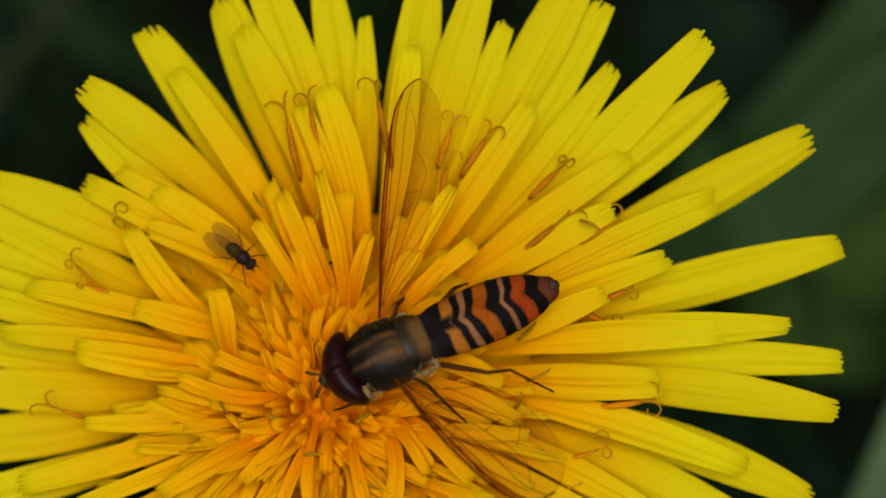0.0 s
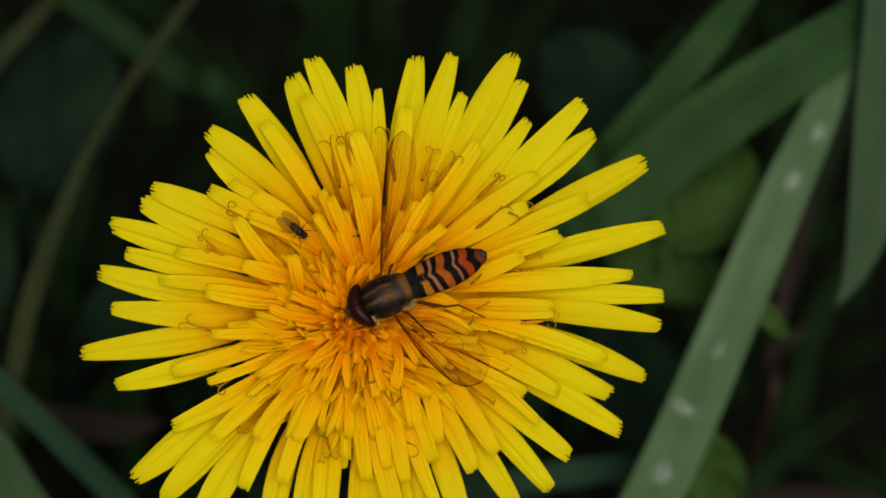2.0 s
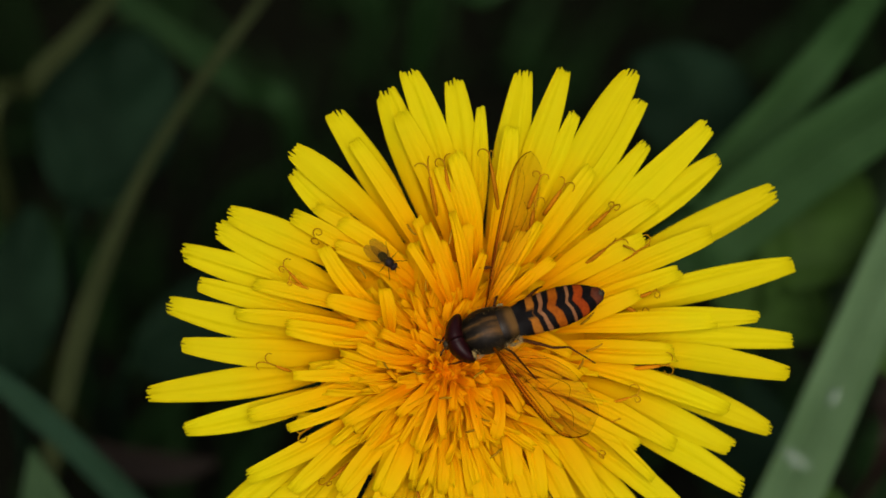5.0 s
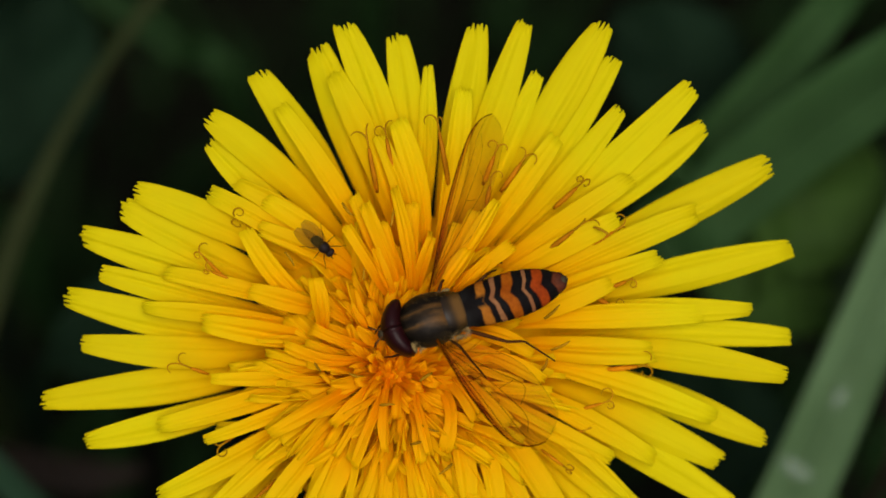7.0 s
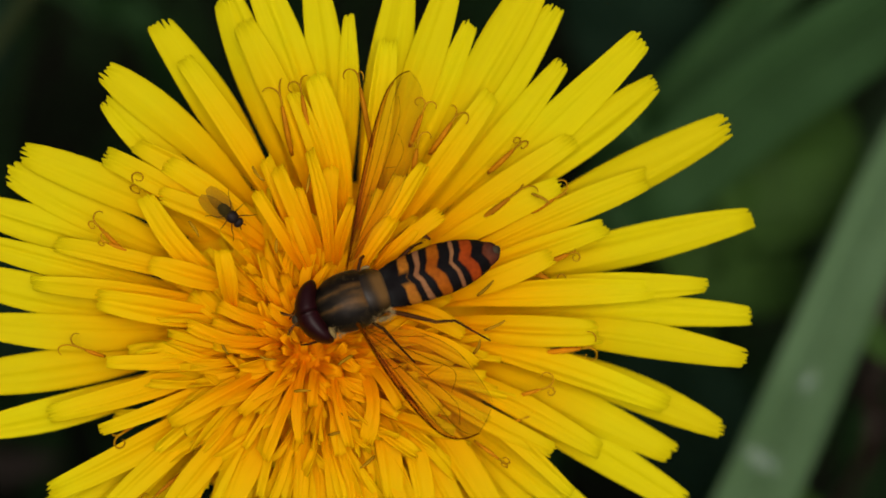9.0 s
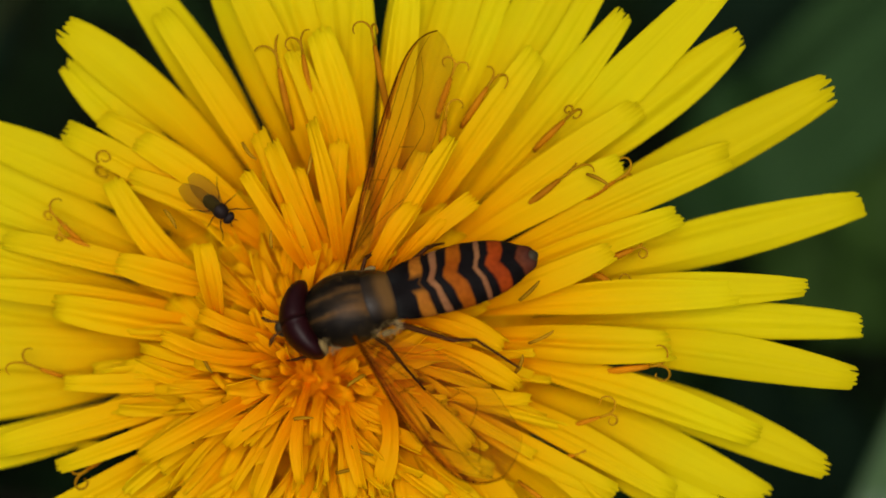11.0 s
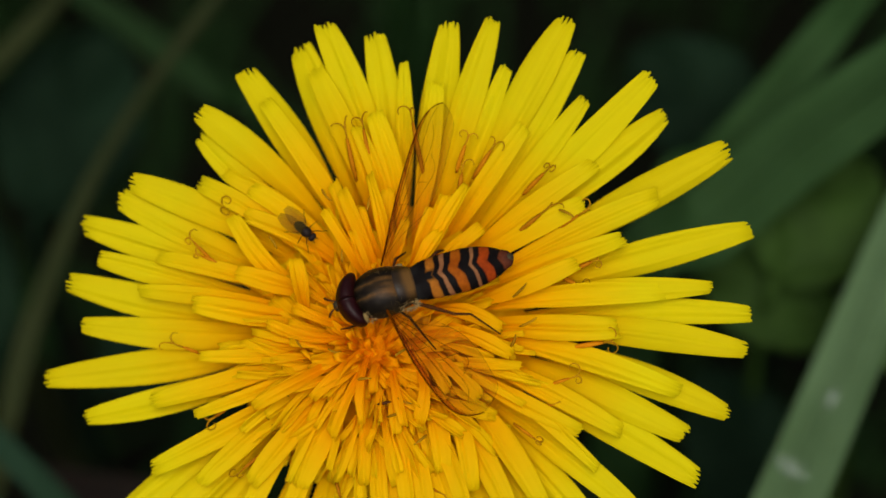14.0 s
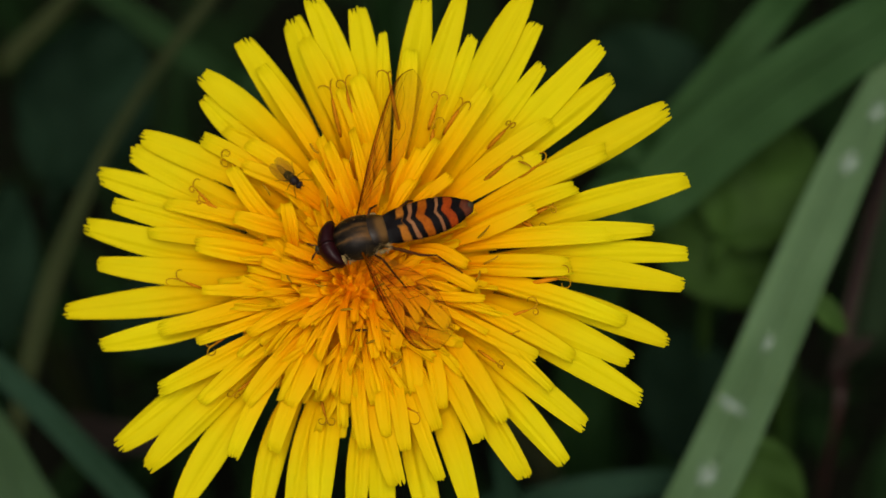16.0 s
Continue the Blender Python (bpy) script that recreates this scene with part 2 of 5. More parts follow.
def floret(tip, width, arch, lean, rng, start, bow=0.0, twist=0.0, folded=0.0, flick=None, ragged=0.0, warm=0.0):
    """One strap-shaped ray floret: it rises from the head, bows sideways, arches outwards and ends in five small teeth."""
    p0, tip = Vector(start), Vector(tip)
    flat = Vector((tip.x - p0.x, tip.y - p0.y, 0))
    d = flat.normalized() if flat.length > 0.2 else Vector((1, 0, 0))
    p1 = Vector((p0.x + (tip.x - p0.x) * lean, p0.y + (tip.y - p0.y) * lean, arch))
    side = d.cross(Vector((0, 0, 1)))
    short = min(1.0, flat.length / 8)
    sway = rng.uniform(-0.04, 0.04) * short
    flick = rng.uniform(-0.5, 0.6) if flick is None else flick
    n, cols = 16, 16
    centre = []
    for i in range(n + 1):
        s = i / n
        q = bezier(p0, p1, tip, s)
        # share of the way that is done in plan, for the bow
        g = (q - p0).dot(d) / max(flat.length, 0.2)
        centre.append((q + side * (bow * math.sin(math.pi * g) + sway * math.sin(2 * math.pi * g)) + Vector((0, 0, flick * max(0, s - 0.75) ** 2 * 6))) * MM)
    normals = []
    for i in range(n + 1):
        tan = (centre[min(i + 1, n)] - centre[max(i - 1, 0)]).normalized()
        lat = tan.cross(Vector((0, 0, 1)))
        lat = lat.normalized() if lat.length > 0.05 else side
        up = lat.cross(tan)
        a = twist * (i / n) ** 1.5
        normals.append((up * math.cos(a) + lat * math.sin(a)).normalized())
    wide = rng.uniform(0.66, 0.80)
    narrow = rng.uniform(0.30, 0.50) * (1 - 0.55 * min(1.0, folded))
    waist = 0.30 * ragged * rng.uniform(0.3, 1.0)
    widths = []
    for i in range(n + 1):
        s = i / n
        w = 0.17 + 0.83 * math.sin(math.pi / 2 * min(1, s / wide)) ** (2.25 - 0.5 * min(1.0, ragged))
        if s > wide:
            w *= 1 - narrow * ((s - wide) / (1 - wide)) ** 1.9
        w *= 1 - waist * math.exp(-((s - wide + 0.10) / 0.13) ** 2)
        widths.append(w * width * MM * (1 + 0.03 * math.sin(9 * s + bow * 9) + ragged * 0.14 * math.sin(5 + 13 * s + bow * 20)))
    cup = rng.uniform(-0.24, -0.04) + rng.uniform(0.0, 0.45) * folded
    ridge = rng.uniform(0.001, 0.006)
    # one or two folds run along the strap
    folds = [(rng.uniform(-0.55, 0.55), rng.uniform(0.11, 0.20), rng.uniform(0.08, 0.24) * rng.choice((1, 1, -0.6))) for _ in range(rng.choice((1, 2, 2)))]
    wave, phase = rng.uniform(0.01, 0.035) * (1 + 4 * ragged), rng.uniform(0, 6)
    slits = [0.0] + [rng.choice((rng.uniform(0.02, 0.08), rng.uniform(0.16, 0.40))) * (1 - 0.6 * min(1.0, folded)) for _ in range(4)] + [0.0]
    teeth = [rng.uniform(-0.06, 0.12) * (1 + ragged) for _ in range(5)]
    slant, droop = rng.uniform(-0.14, 0.14), rng.uniform(-0.10, 0.04)

    def shape(s, y):
        fold = sum(-depth * math.exp(-((y - at) / wd) ** 2) for at, wd, depth in folds) * math.sin(math.pi * min(1.0, 0.12 + 0.80 * s))
        return cup * y * y * (1.15 - 0.85 * s * s) + fold + ridge * math.cos(y * 4 * math.pi) + wave * math.sin(7 * s + 3 * y + phase) + droop * max(0, s - 0.85) * 6

    def extra(s, j):
        y = 2 * j / (cols - 1) - 1
        if s > 0.999:
            k, part = divmod(j, 3)
            cut = -slits[k] if part == 0 else teeth[k] + (0.03 if (part == 1) == (k % 2 == 0) else 0.0)
            return cut + slant * y - (0.16 - 0.08 * min(1.0, folded)) * abs(y) ** 3
        return 0.35 * slant * y if s > 0.9 else 0

    verts, faces, along, across = strip(centre, normals, widths, cols, shape, 0.08 * MM, extra)
    reach = [max(0.0, min(1.0, 0.76 * math.hypot(v.x - 0.6 * MM, v.y - 2.2 * MM) / (20 * MM) + 0.24 * s - warm)) for v, s in zip(verts, along)]
    return mesh_of("ray_floret", verts, faces, PETAL, {"along": along, "across": across, "reach": reach})


# the middle from which the straps spread
CROWN = (0.8, 2.6)
# the florets that make the outline, by sector of the head: the tip's angle and reach, width, the angle at which it leaves the crown, sideways bow
OUTER_EAST = [(3.2, 21, 1.71, 0, -0.51), (8.6, 21.5, 1.54, 5, -0.3), (13.9, 19.6, 1.46, 11, -0.4), (20.6, 22.8, 1.95, 20, 0.06), (32, 23.6, 2.11, 28, 0.10), (41.4, 22, 1.87, 38, 0.09), (46.6, 22.9, 1.95, 41, 0.2), (52.3, 19.5, 1.38, 47, 0.17), (57.4, 21.5, 1.87, 53, 0.26), (61.3, 22.7, 2.11, 58, 0.09), (66.6, 18.8, 1.22, 64, 0.13)]
OUTER_NORTH = [(71.4, 21.1, 1.79, 70, 0.12), (78, 20.3, 2.11, 75, 0.21), (84.9, 17.7, 1.06, 83, 0.16), (90.3, 19.3, 1.83, 85, 0.25), (98.5, 20, 2.03, 92, 0.66), (103.4, 19.1, 2.03, 102, 0.06), (113.9, 18.8, 2.03, 112, 0.20), (124.3, 17.9, 1.83, 120, 0.63), (127, 16.8, 1.63, 133, -0.02), (142.3, 17.7, 1.83, 145, 0.6), (146.1, 17.8, 1.83, 156, -0.17), (153.6, 18.9, 1.95, 162, 0.15), (158, 17.1, 1.38, 171, -0.11), (164, 18.5, 1.87, 178, -0.48), (171.2, 17.1, 1.83, 185, -0.38), (181.4, 19, 2.03, 187, -0.32), (189.2, 16.9, 1.71, 200, -0.32)]
OUTER_WEST = [(210.8, 18, 2.28, 214, 0.14), (218.1, 17.1, 2.03, 219, 0.27), (229.1, 17.6, 2.11, 225, 0.71), (246.3, 15.6, 1.87, 237, 1.06), (254.2, 15, 1.87, 247, 0.61), (260.1, 13.5, 2.03, 249, 0.49), (269.7, 14.6, 1.54, 266, -0), (277.1, 14.8, 1.71, 273, -0.03), (289, 15.6, 1.87, 283, -0), (299.4, 15.2, 1.79, 299, -0.41), (314.3, 15.5, 1.79, 310, -0.27), (322.6, 16.8, 1.79, 318, -0.3), (332.1, 16.6, 1.71, 325, -0.12), (341.6, 19.3, 1.87, 339, -0.38), (348.4, 17.9, 1.75, 345, -0.46), (353.2, 20.1, 1.83, 352, -0.72)]
# those that lie over their neighbours
UPPER = (3.2, 13.9, 46.6, 61.3, 71.4, 98.5, 124.3, 142.3, 158, 218.1, 260.1, 332.1)
# the shorter ones that lie on them
SECOND_EAST = [(10, 14, 1.54, 1, -0.02), (15.2, 17.1, 1.34, 12, -0.41), (28.1, 13, 1.14, 16, 0.28), (28.1, 16, 1.22, 20, -0.06), (31.6, 18.9, 1.54, 27, -0.16), (38.9, 15.2, 1.3, 37, -0.28), (43.2, 17.2, 1.3, 41, -0.27), (58.5, 16.3, 1.22, 57, -0.05), (78, 16.8, 1.3, 75, 0.35), (90.2, 14.7, 1.3, 78, 0.66), (94.2, 13.9, 0.98, 86, 0.52), (101.4, 17.6, 1.54, 93, 0.63), (112.3, 16.7, 1.22, 111, 0.39), (124.6, 12.6, 1.14, 126, 0.6)]
SECOND_NORTH = [(127.5, 14.2, 1.14, 125, 0.73), (129.7, 11.5, 1.1, 129, 0.71), (132.8, 12, 1.22, 165, -0.91), (133.3, 14.8, 1.22, 138, 0.59), (144.5, 9.6, 1.14, 155, 0.07), (152.4, 14, 1.02, 160, 0.29), (159.8, 11.1, 1.38, 179, -0.13), (161.4, 14.3, 1.02, 170, 0.19), (169.5, 7.8, 0.93, 195, -0.08), (175.1, 9.9, 0.81, 199, -0.38), (187.7, 12.8, 1.22, 198, -0.24), (193.6, 10.5, 0.81, 210, -0.19), (203.6, 13.9, 1.38, 214, -0.36), (212.6, 11.8, 1.22, 216, 0.15), (222.2, 9.4, 1.3, 227, 0.1), (231.2, 12.6, 1.14, 225, 0.73)]
SECOND_WEST = [(237.6, 7.7, 1.38, 235, 0.15), (240.9, 10.8, 1.22, 237, 0.49), (264.8, 6.4, 0.81, 253, 0.18), (274.1, 9.3, 1.06, 262, 0.38), (283.2, 11.9, 1.63, 273, 0.48), (283.6, 8.7, 0.93, 274, 0.08), (289.3, 9.9, 1.1, 284, -0.1), (296.1, 12.5, 1.06, 288, 0.15), (303.1, 9.6, 1.06, 298, -0.18), (305, 6.8, 1.18, 300, -0.43), (309.7, 8.7, 1.1, 315, -0.71), (312.4, 11.9, 1.46, 310, -0.37), (321.8, 12.1, 1.38, 320, -0.56), (336.6, 13.7, 0.81, 331, -0.56), (343.8, 12.1, 1.1, 329, 0.17), (346.3, 14.4, 1.3, 338, -0.36), (356.2, 17.3, 1.38, 354, -0.6)]
# large ones of the inner tiers
INNER = [(6.5, 7.8, 1.22, 8, -0.41), (18.8, 7.6, 1.38, 32, -0.6), (63.3, 11.7, 1.14, 64, -0.05), (63.9, 8.8, 1.22, 67, -0.09), (91.1, 11.1, 1.02, 89, 0.32), (98.6, 8, 0.73, 106, -0.01), (99.8, 10.4, 1.06, 99, 0.13), (106.8, 9.5, 0.89, 111, 0.11), (141.1, 5.8, 0.89, 184, -0.22), (155.6, 6.5, 0.89, 201, -0.5), (196.7, 7, 1.02, 216, -0.06), (204.1, 3.7, 0.89, 219, -0.01), (238.4, 4.2, 0.81, 237, 0.14), (259.4, 2.9, 0.69, 222, 0.29), (300.6, 3.5, 0.77, 267, 0.02), (311.4, 3.8, 1.06, 308, -0.79), (346, 4.4, 1.06, 324, -0.16), (346.4, 6.2, 1.14, 330, -0.18)]


def polar(a, r, w):
    return (r * math.cos(radians(a)), r * math.sin(radians(a)), w)


def from_crown(a, r, w):
    return (CROWN[0] + r * math.cos(radians(a)), CROWN[1] + r * math.sin(radians(a)), w)


def dandelion_head():
    rng = random.Random(11)
    for ring in (OUTER_EAST, OUTER_NORTH, OUTER_WEST):
        for a, r, w, leave, bow in ring:
            z = (2.5 if a in UPPER else 1.95) + (0.3 if a < 80 else 0.0) + rng.uniform(-0.12, 0.12)
            child("ray_floret", floret(polar(a, r + 0.22, z), w, z + 0.1, 0.42, rng, from_crown(leave, 3.6, -3.4), bow, rng.uniform(-0.15, 0.15)), dandelion)
    for ring in (SECOND_EAST, SECOND_NORTH, SECOND_WEST):
        for a, r, w, leave, bow in ring:
            z = 3.7 - 0.06 * r + rng.uniform(-0.2, 0.25) - (0.35 if 110 < a < 135 else 0.0)
            child("ray_floret", floret(polar(a, r + 0.15, z), w, z + 0.8, 0.40, rng, from_crown(leave, 2.6, -1.6), bow, rng.uniform(-0.25, 0.25), folded=0.6, warm=0.035), dandelion)
    for a, r, w, leave, bow in INNER:
        z = 4.1 + rng.uniform(-0.2, 0.2)
        child("ray_floret", floret(polar(a, r + 0.1, z), w * 0.78, z + 0.8, 0.36, rng, from_crown(leave, 1.4, 0.0), bow, rng.uniform(-0.7, 0.7), 1.3, None, 0.6, 0.03), dandelion)
    # golden ones packed behind the hoverfly
    for k in range(9):
        a, r = 44 + 7.2 * k + rng.uniform(-2.5, 2.5), 8.6 + 2.6 * ((k * 0.618) % 1)
        z = 3.5 + rng.uniform(-0.25, 0.2)
        child("ray_floret", floret(polar(a, r, z), rng.uniform(0.62, 0.92), z + 0.7, 0.36, rng, from_crown(a + rng.uniform(-8, 8), 1.8, -0.6), rng.uniform(-0.3, 0.3), rng.uniform(-0.6, 0.6), 1.2, None, 0.7, 0.05), dandelion)
    # one stands nearly upright beside the others
    child("ray_floret", floret((-4.4, 6.4, 4.5), 0.92, 5.2, 0.45, rng, (-3.8, 2.0, 0.5), 0.1, 0.3, 1.0, 0.0), dandelion)
    # inner florets: tongues in tiers, shorter and steeper towards the middle
    tiers = [(18, 8.0, 10.4, 0.62, 2.4), (40, 6.4, 9.0, 0.66, 2.9), (42, 4.8, 7.4, 0.64, 3.3), (32, 3.2, 5.6, 0.58, 3.6), (18, 1.4, 3.4, 0.46, 3.5)]
    for count, near, far, wide, top in tiers:
        for i in range(count):
            r = rng.uniform(near, far)
            a = (i + rng.uniform(-0.38, 0.38)) * 360 / count + near * 31
            q = r / 12
            c = Vector(polar(a, r, 0)) + Vector((-0.4, 0.9, 0)) * (1 - q) + Vector((0.3, 0.6, 0)) * q
            z = top + rng.uniform(-0.4, 0.3) - (0.5 if c.y > 2.5 else 0.0) - (0.9 if math.hypot(c.x + 4.0, c.y - 8.0) < 1.8 else 0.0)
            start = Vector((-0.2 + c.x * 0.20 + rng.uniform(-0.6, 0.6), 1.0 + c.y * 0.20 + rng.uniform(-0.6, 0.6), -1.2))
            child("ray_floret", floret((c.x, c.y, z), wide * rng.uniform(0.70, 1.35), z + rng.uniform(-0.2, 1.3), rng.uniform(0.15, 0.55), rng, start, rng.uniform(-1.0, 1.0) * q, rng.uniform(-1.2, 1.2), 1.6, rng.uniform(-1.6, 1.2), 1.0), dandelion)
    # narrow florets that stand between the others
    verts, faces, attrs = [], [], {"along": [], "across": [], "reach": []}
    for i in range(150):
        q = (i + 0.5) / 150
        r, a = 2.5 + 6.6 * q ** 0.8 * rng.uniform(0.85, 1.15), i * 137.508 + 63 + rng.uniform(-15, 15)
        c = Vector(polar(a, r, 0)) + Vector((-0.4, 1.0, 0)) * (1 - q)
        z = (2.6 if c.y > 2.5 else 3.2) - 0.014 * r * r + rng.uniform(-0.8, 0.6) - (0.9 if math.hypot(c.x + 4.0, c.y - 8.0) < 1.8 else 0.0)
        start = Vector((-0.4 + c.x * 0.30 + rng.uniform(-1, 1), 1.0 + c.y * 0.26 + rng.uniform(-1, 1), -3.0))
        me = floret((c.x, c.y, z), rng.uniform(0.36, 0.70), z + rng.uniform(-0.3, 0.9), rng.choice((0.25, 0.4, 0.6)), rng, start, rng.uniform(-0.6, 0.6), rng.uniform(-1.3, 1.3), 1.4, rng.uniform(-1.5, 1.5), 1.0)
        if i % 2:
            child("ray_floret", me, dandelion)
            continue
        k = len(verts)
        verts += [v.co.copy() for v in me.vertices]
        faces += [tuple(k + n for n in p.vertices) for p in me.polygons]
        for key in attrs:
            attrs[key] += [d.value for d in me.attributes[key].data]
        bpy.data.meshes.remove(me)
    tagged(child("floret_filling", mesh_of("floret_filling", verts, faces, PETAL, attrs), dandelion, "narrow golden florets crowded between the others"), kind="stuff")
    # closed florets that crowd the very middle
    for i in range(46):
        r, a = 0.3 + 3.4 * ((i + 0.5) / 46) ** 0.6, i * 137.508 + 40
        c = Vector(polar(a, r, 0)) + Vector((-0.4, 0.8, 0))
        z = 2.9 - 0.06 * r + rng.uniform(-0.7, 0.4)
        start = Vector((-0.4 + (c.x + 0.4) * 0.3 + rng.uniform(-0.4, 0.4), 0.8 + (c.y - 0.8) * 0.3 + rng.uniform(-0.4, 0.4), 0.0))
        child("ray_floret", floret((c.x, c.y, z), rng.uniform(0.30, 0.52), z + rng.uniform(0.0, 0.6), 0.3, rng, start, 0.0, rng.uniform(-0.9, 0.9), 1.2, 0.0, 0.6), dandelion)


def floret_bed():
    """The crowded tubes of the florets that close the middle of the head."""
    verts, faces, rings, sides = [], [], 26, 72
    for i in range(rings + 1):
        r = 8.6 * i / rings
        for k in range(sides):
            a = 2 * math.pi * k / sides
            x, y = r * math.cos(a), r * math.sin(a)
            z = 1.8 - 2.5 * (r / 8.6) ** 2 + 0.8 * noise.noise((x * 1.9, y * 1.9, 1)) + 0.5 * math.cos(9 * a + r) * min(1, r / 3) * 0.4
            verts.append(Vector((x + 0.2, y + 1.2, z - 4.1)) * MM)
    for i in range(rings):
        for k in range(sides):
            b, c = i * sides + k, i * sides + (k + 1) % sides
            faces.append((b, b + sides, c + sides, c))
    me = mesh_of("floret_bed", verts, faces, PETAL, {"along": [0.2] * len(verts), "across": [v.x * 900 for v in verts], "reach": [min(0.32, math.hypot(v.x, v.y) / 0.02) for v in verts]})
    bed = child("floret_bed", me, dandelion, "crowded orange tubes in the middle of the head", pose(0, 0, 4.1 * MM))
    cam.data.dof.focus_object = bed


dandelion_head()
floret_bed()


def flower_base():
    """The green cup of bracts under the head and the hollow stem down to the soil."""
    for k in range(14):
        a = 2 * math.pi * k / 14
        d = Vector((math.cos(a), math.sin(a), 0))
        pts = [ROOT + d * 1.0 + Vector((0, 0, -3.5)), ROOT + d * 4.2 + Vector((0, 0, -2.5)), ROOT + d * 5.6 + Vector((0, 0, 1.5))]
        centre = [spline(pts, i / 8) * MM for i in range(9)]
        widths = [MM * (2.0 * (1 - (i / 8) ** 2) + 0.3) for i in range(9)]
        v, f, al, ac = strip(centre, [d] * 9, widths, 5, lambda s, y: -0.15 * y * y, 0.25 * MM)
        child("bract", mesh_of("bract", v, f, BRACT), dandelion)
    v, f = tube([(ROOT + Vector((0, 0, z))) * MM for z in (-5, -4, -2, 0, 0.6)], [r * MM for r in (1.8, 3.4, 4.6, 4.4, 0.5)], 20)
    child("receptacle", mesh_of("receptacle", v, f, BRACT), dandelion, "pale green cup under the petals")
    inv = HEAD.inverted()
    foot = inv @ Vector((0.012, 0.045, -0.004))
    top = (ROOT + Vector((0, 0, -4.5))) * MM
    bendp = top + Vector((0, 0, -0.02))
    pts = [bezier(top, bendp, foot, i / 16) for i in range(17)]
    v, f = tube(pts, [(1.7 + 0.5 * i / 16) * MM for i in range(17)], 16)
    child("stem", mesh_of("stem", v, f, STEM), dandelion, "hollow pale green flower stem")


flower_base()


# ---- grass and leaves round it ----
def blade(name, points, widths, material, label, fold=0.12, cols=9, thick=0.25, face=(0, 0, 1), category="grass", rows=40):
    """A grass blade through places of the head's frame (millimetres); widths in millimetres at those places."""
    pts = [Vector(p) for p in points]
    wv = [Vector((w, 0, 0)) for w in widths]
    centre = [HEAD @ (spline(pts, i / rows) * MM) for i in range(rows + 1)]
    wd = [max(0.02, spline(wv, i / rows).x) * MM for i in range(rows + 1)]
    nor = [(HEAD.to_3x3() @ Vector(face)).normalized()] * (rows + 1)
    v, f, al, ac = strip(centre, nor, wd, cols, lambda s, y: fold * abs(y) + 0.01 * math.sin(9 * s + 2 * y), thick * MM)
    thing = tagged(new(name, mesh_of(name, v, f, material, {"along": al, "across": ac})), label, category, "grass blades round the flower" if name == "grass_blade" else "")
    rib = [(c + n * 0.02 * MM) for c, n in zip(centre, nor)]
    v, f = tube(rib, [max(0.03, 0.045 * w / MM) * MM for w in wd], 6)
    child("midrib", mesh_of("midrib", v, f, material), thing)
    return thing


def leaf(name, centre, length, width, turn, tilt, material, label, category="leaf", wave=0.06, lobes=0.0):
    """A broad leaf with a midrib channel and a wavy rim, on a short stalk that runs down to the soil."""
    m = HEAD @ Matrix.Translation(Vector(centre) * MM) @ pose(0, 0, 0, tilt[0], tilt[1], turn)
    n, cols, verts, al, ac = 22, 13, [], [], []
    for side in (0, 1):
        for i in range(n + 1):
            s = i / n
            w = width * math.sin(math.pi * min(1, s * 0.96 + 0.04)) ** 0.7 * (1 + lobes * math.sin(s * 19)) + 0.4
            for j in range(cols):
                y = 2 * j / (cols - 1) - 1
                z = 0.10 * width * abs(y) + wave * width * math.sin(5 * s + 2.2 * y) - 0.35 * length * (s - 0.5) ** 2 - side * 0.25 + 0.03 * width * math.cos(14 * s - 6 * abs(y))
                verts.append(Vector((length * (s - 0.5), y * w / 2, z)) * MM)
                al.append(s)
                ac.append(y)
    faces, off = [], (n + 1) * cols
    for i in range(n):
        for j in range(cols - 1):
            a = i * cols + j
            faces.append((a, a + 1, a + cols + 1, a + cols))
            faces.append((off + a, off + a + cols, off + a + cols + 1, off + a + 1))
        for a, b in ((i * cols, (i + 1) * cols), ((i + 2) * cols - 1, (i + 1) * cols - 1)):
            faces.append((a, b, off + b, off + a))
    for j in range(cols - 1):
        faces.append((j, off + j, off + j + 1, j + 1))
        a = n * cols + j
        faces.append((a, a + 1, off + a + 1, off + a))
    thing = new(name)
    thing.matrix_basis = m
    tagged(thing, label, category, "broad leaves under the flower")
    child("leaf_blade", mesh_of("leaf_blade", verts, faces, material, {"along": al, "across": ac}), thing)
    inv = m.inverted()
    start = Vector((-length * 0.5, 0, -0.09 * length)) * MM
    wpos = m @ start
    foot = inv @ Vector((wpos.x * 1.05, wpos.y + 0.004, -0.003))
    pts = [bezier(start, start + Vector((-0.004, 0, -0.002)), foot, i / 8) for i in range(9)]
    v, f = tube(pts, [0.0005] * 9, 8)
    child("leaf_stalk", mesh_of("leaf_stalk", v, f, material), thing)
    return thing


def fit_to_soil(points, widths):
    """Carries the lower end of a blade on down into the soil."""
    p = HEAD @ (Vector(points[0]) * MM)
    q = HEAD.inverted() @ Vector((p.x * 0.98, p.y + 0.01, -0.003)) / MM
    return [tuple(q)] + list(points), [widths[0]] + list(widths)


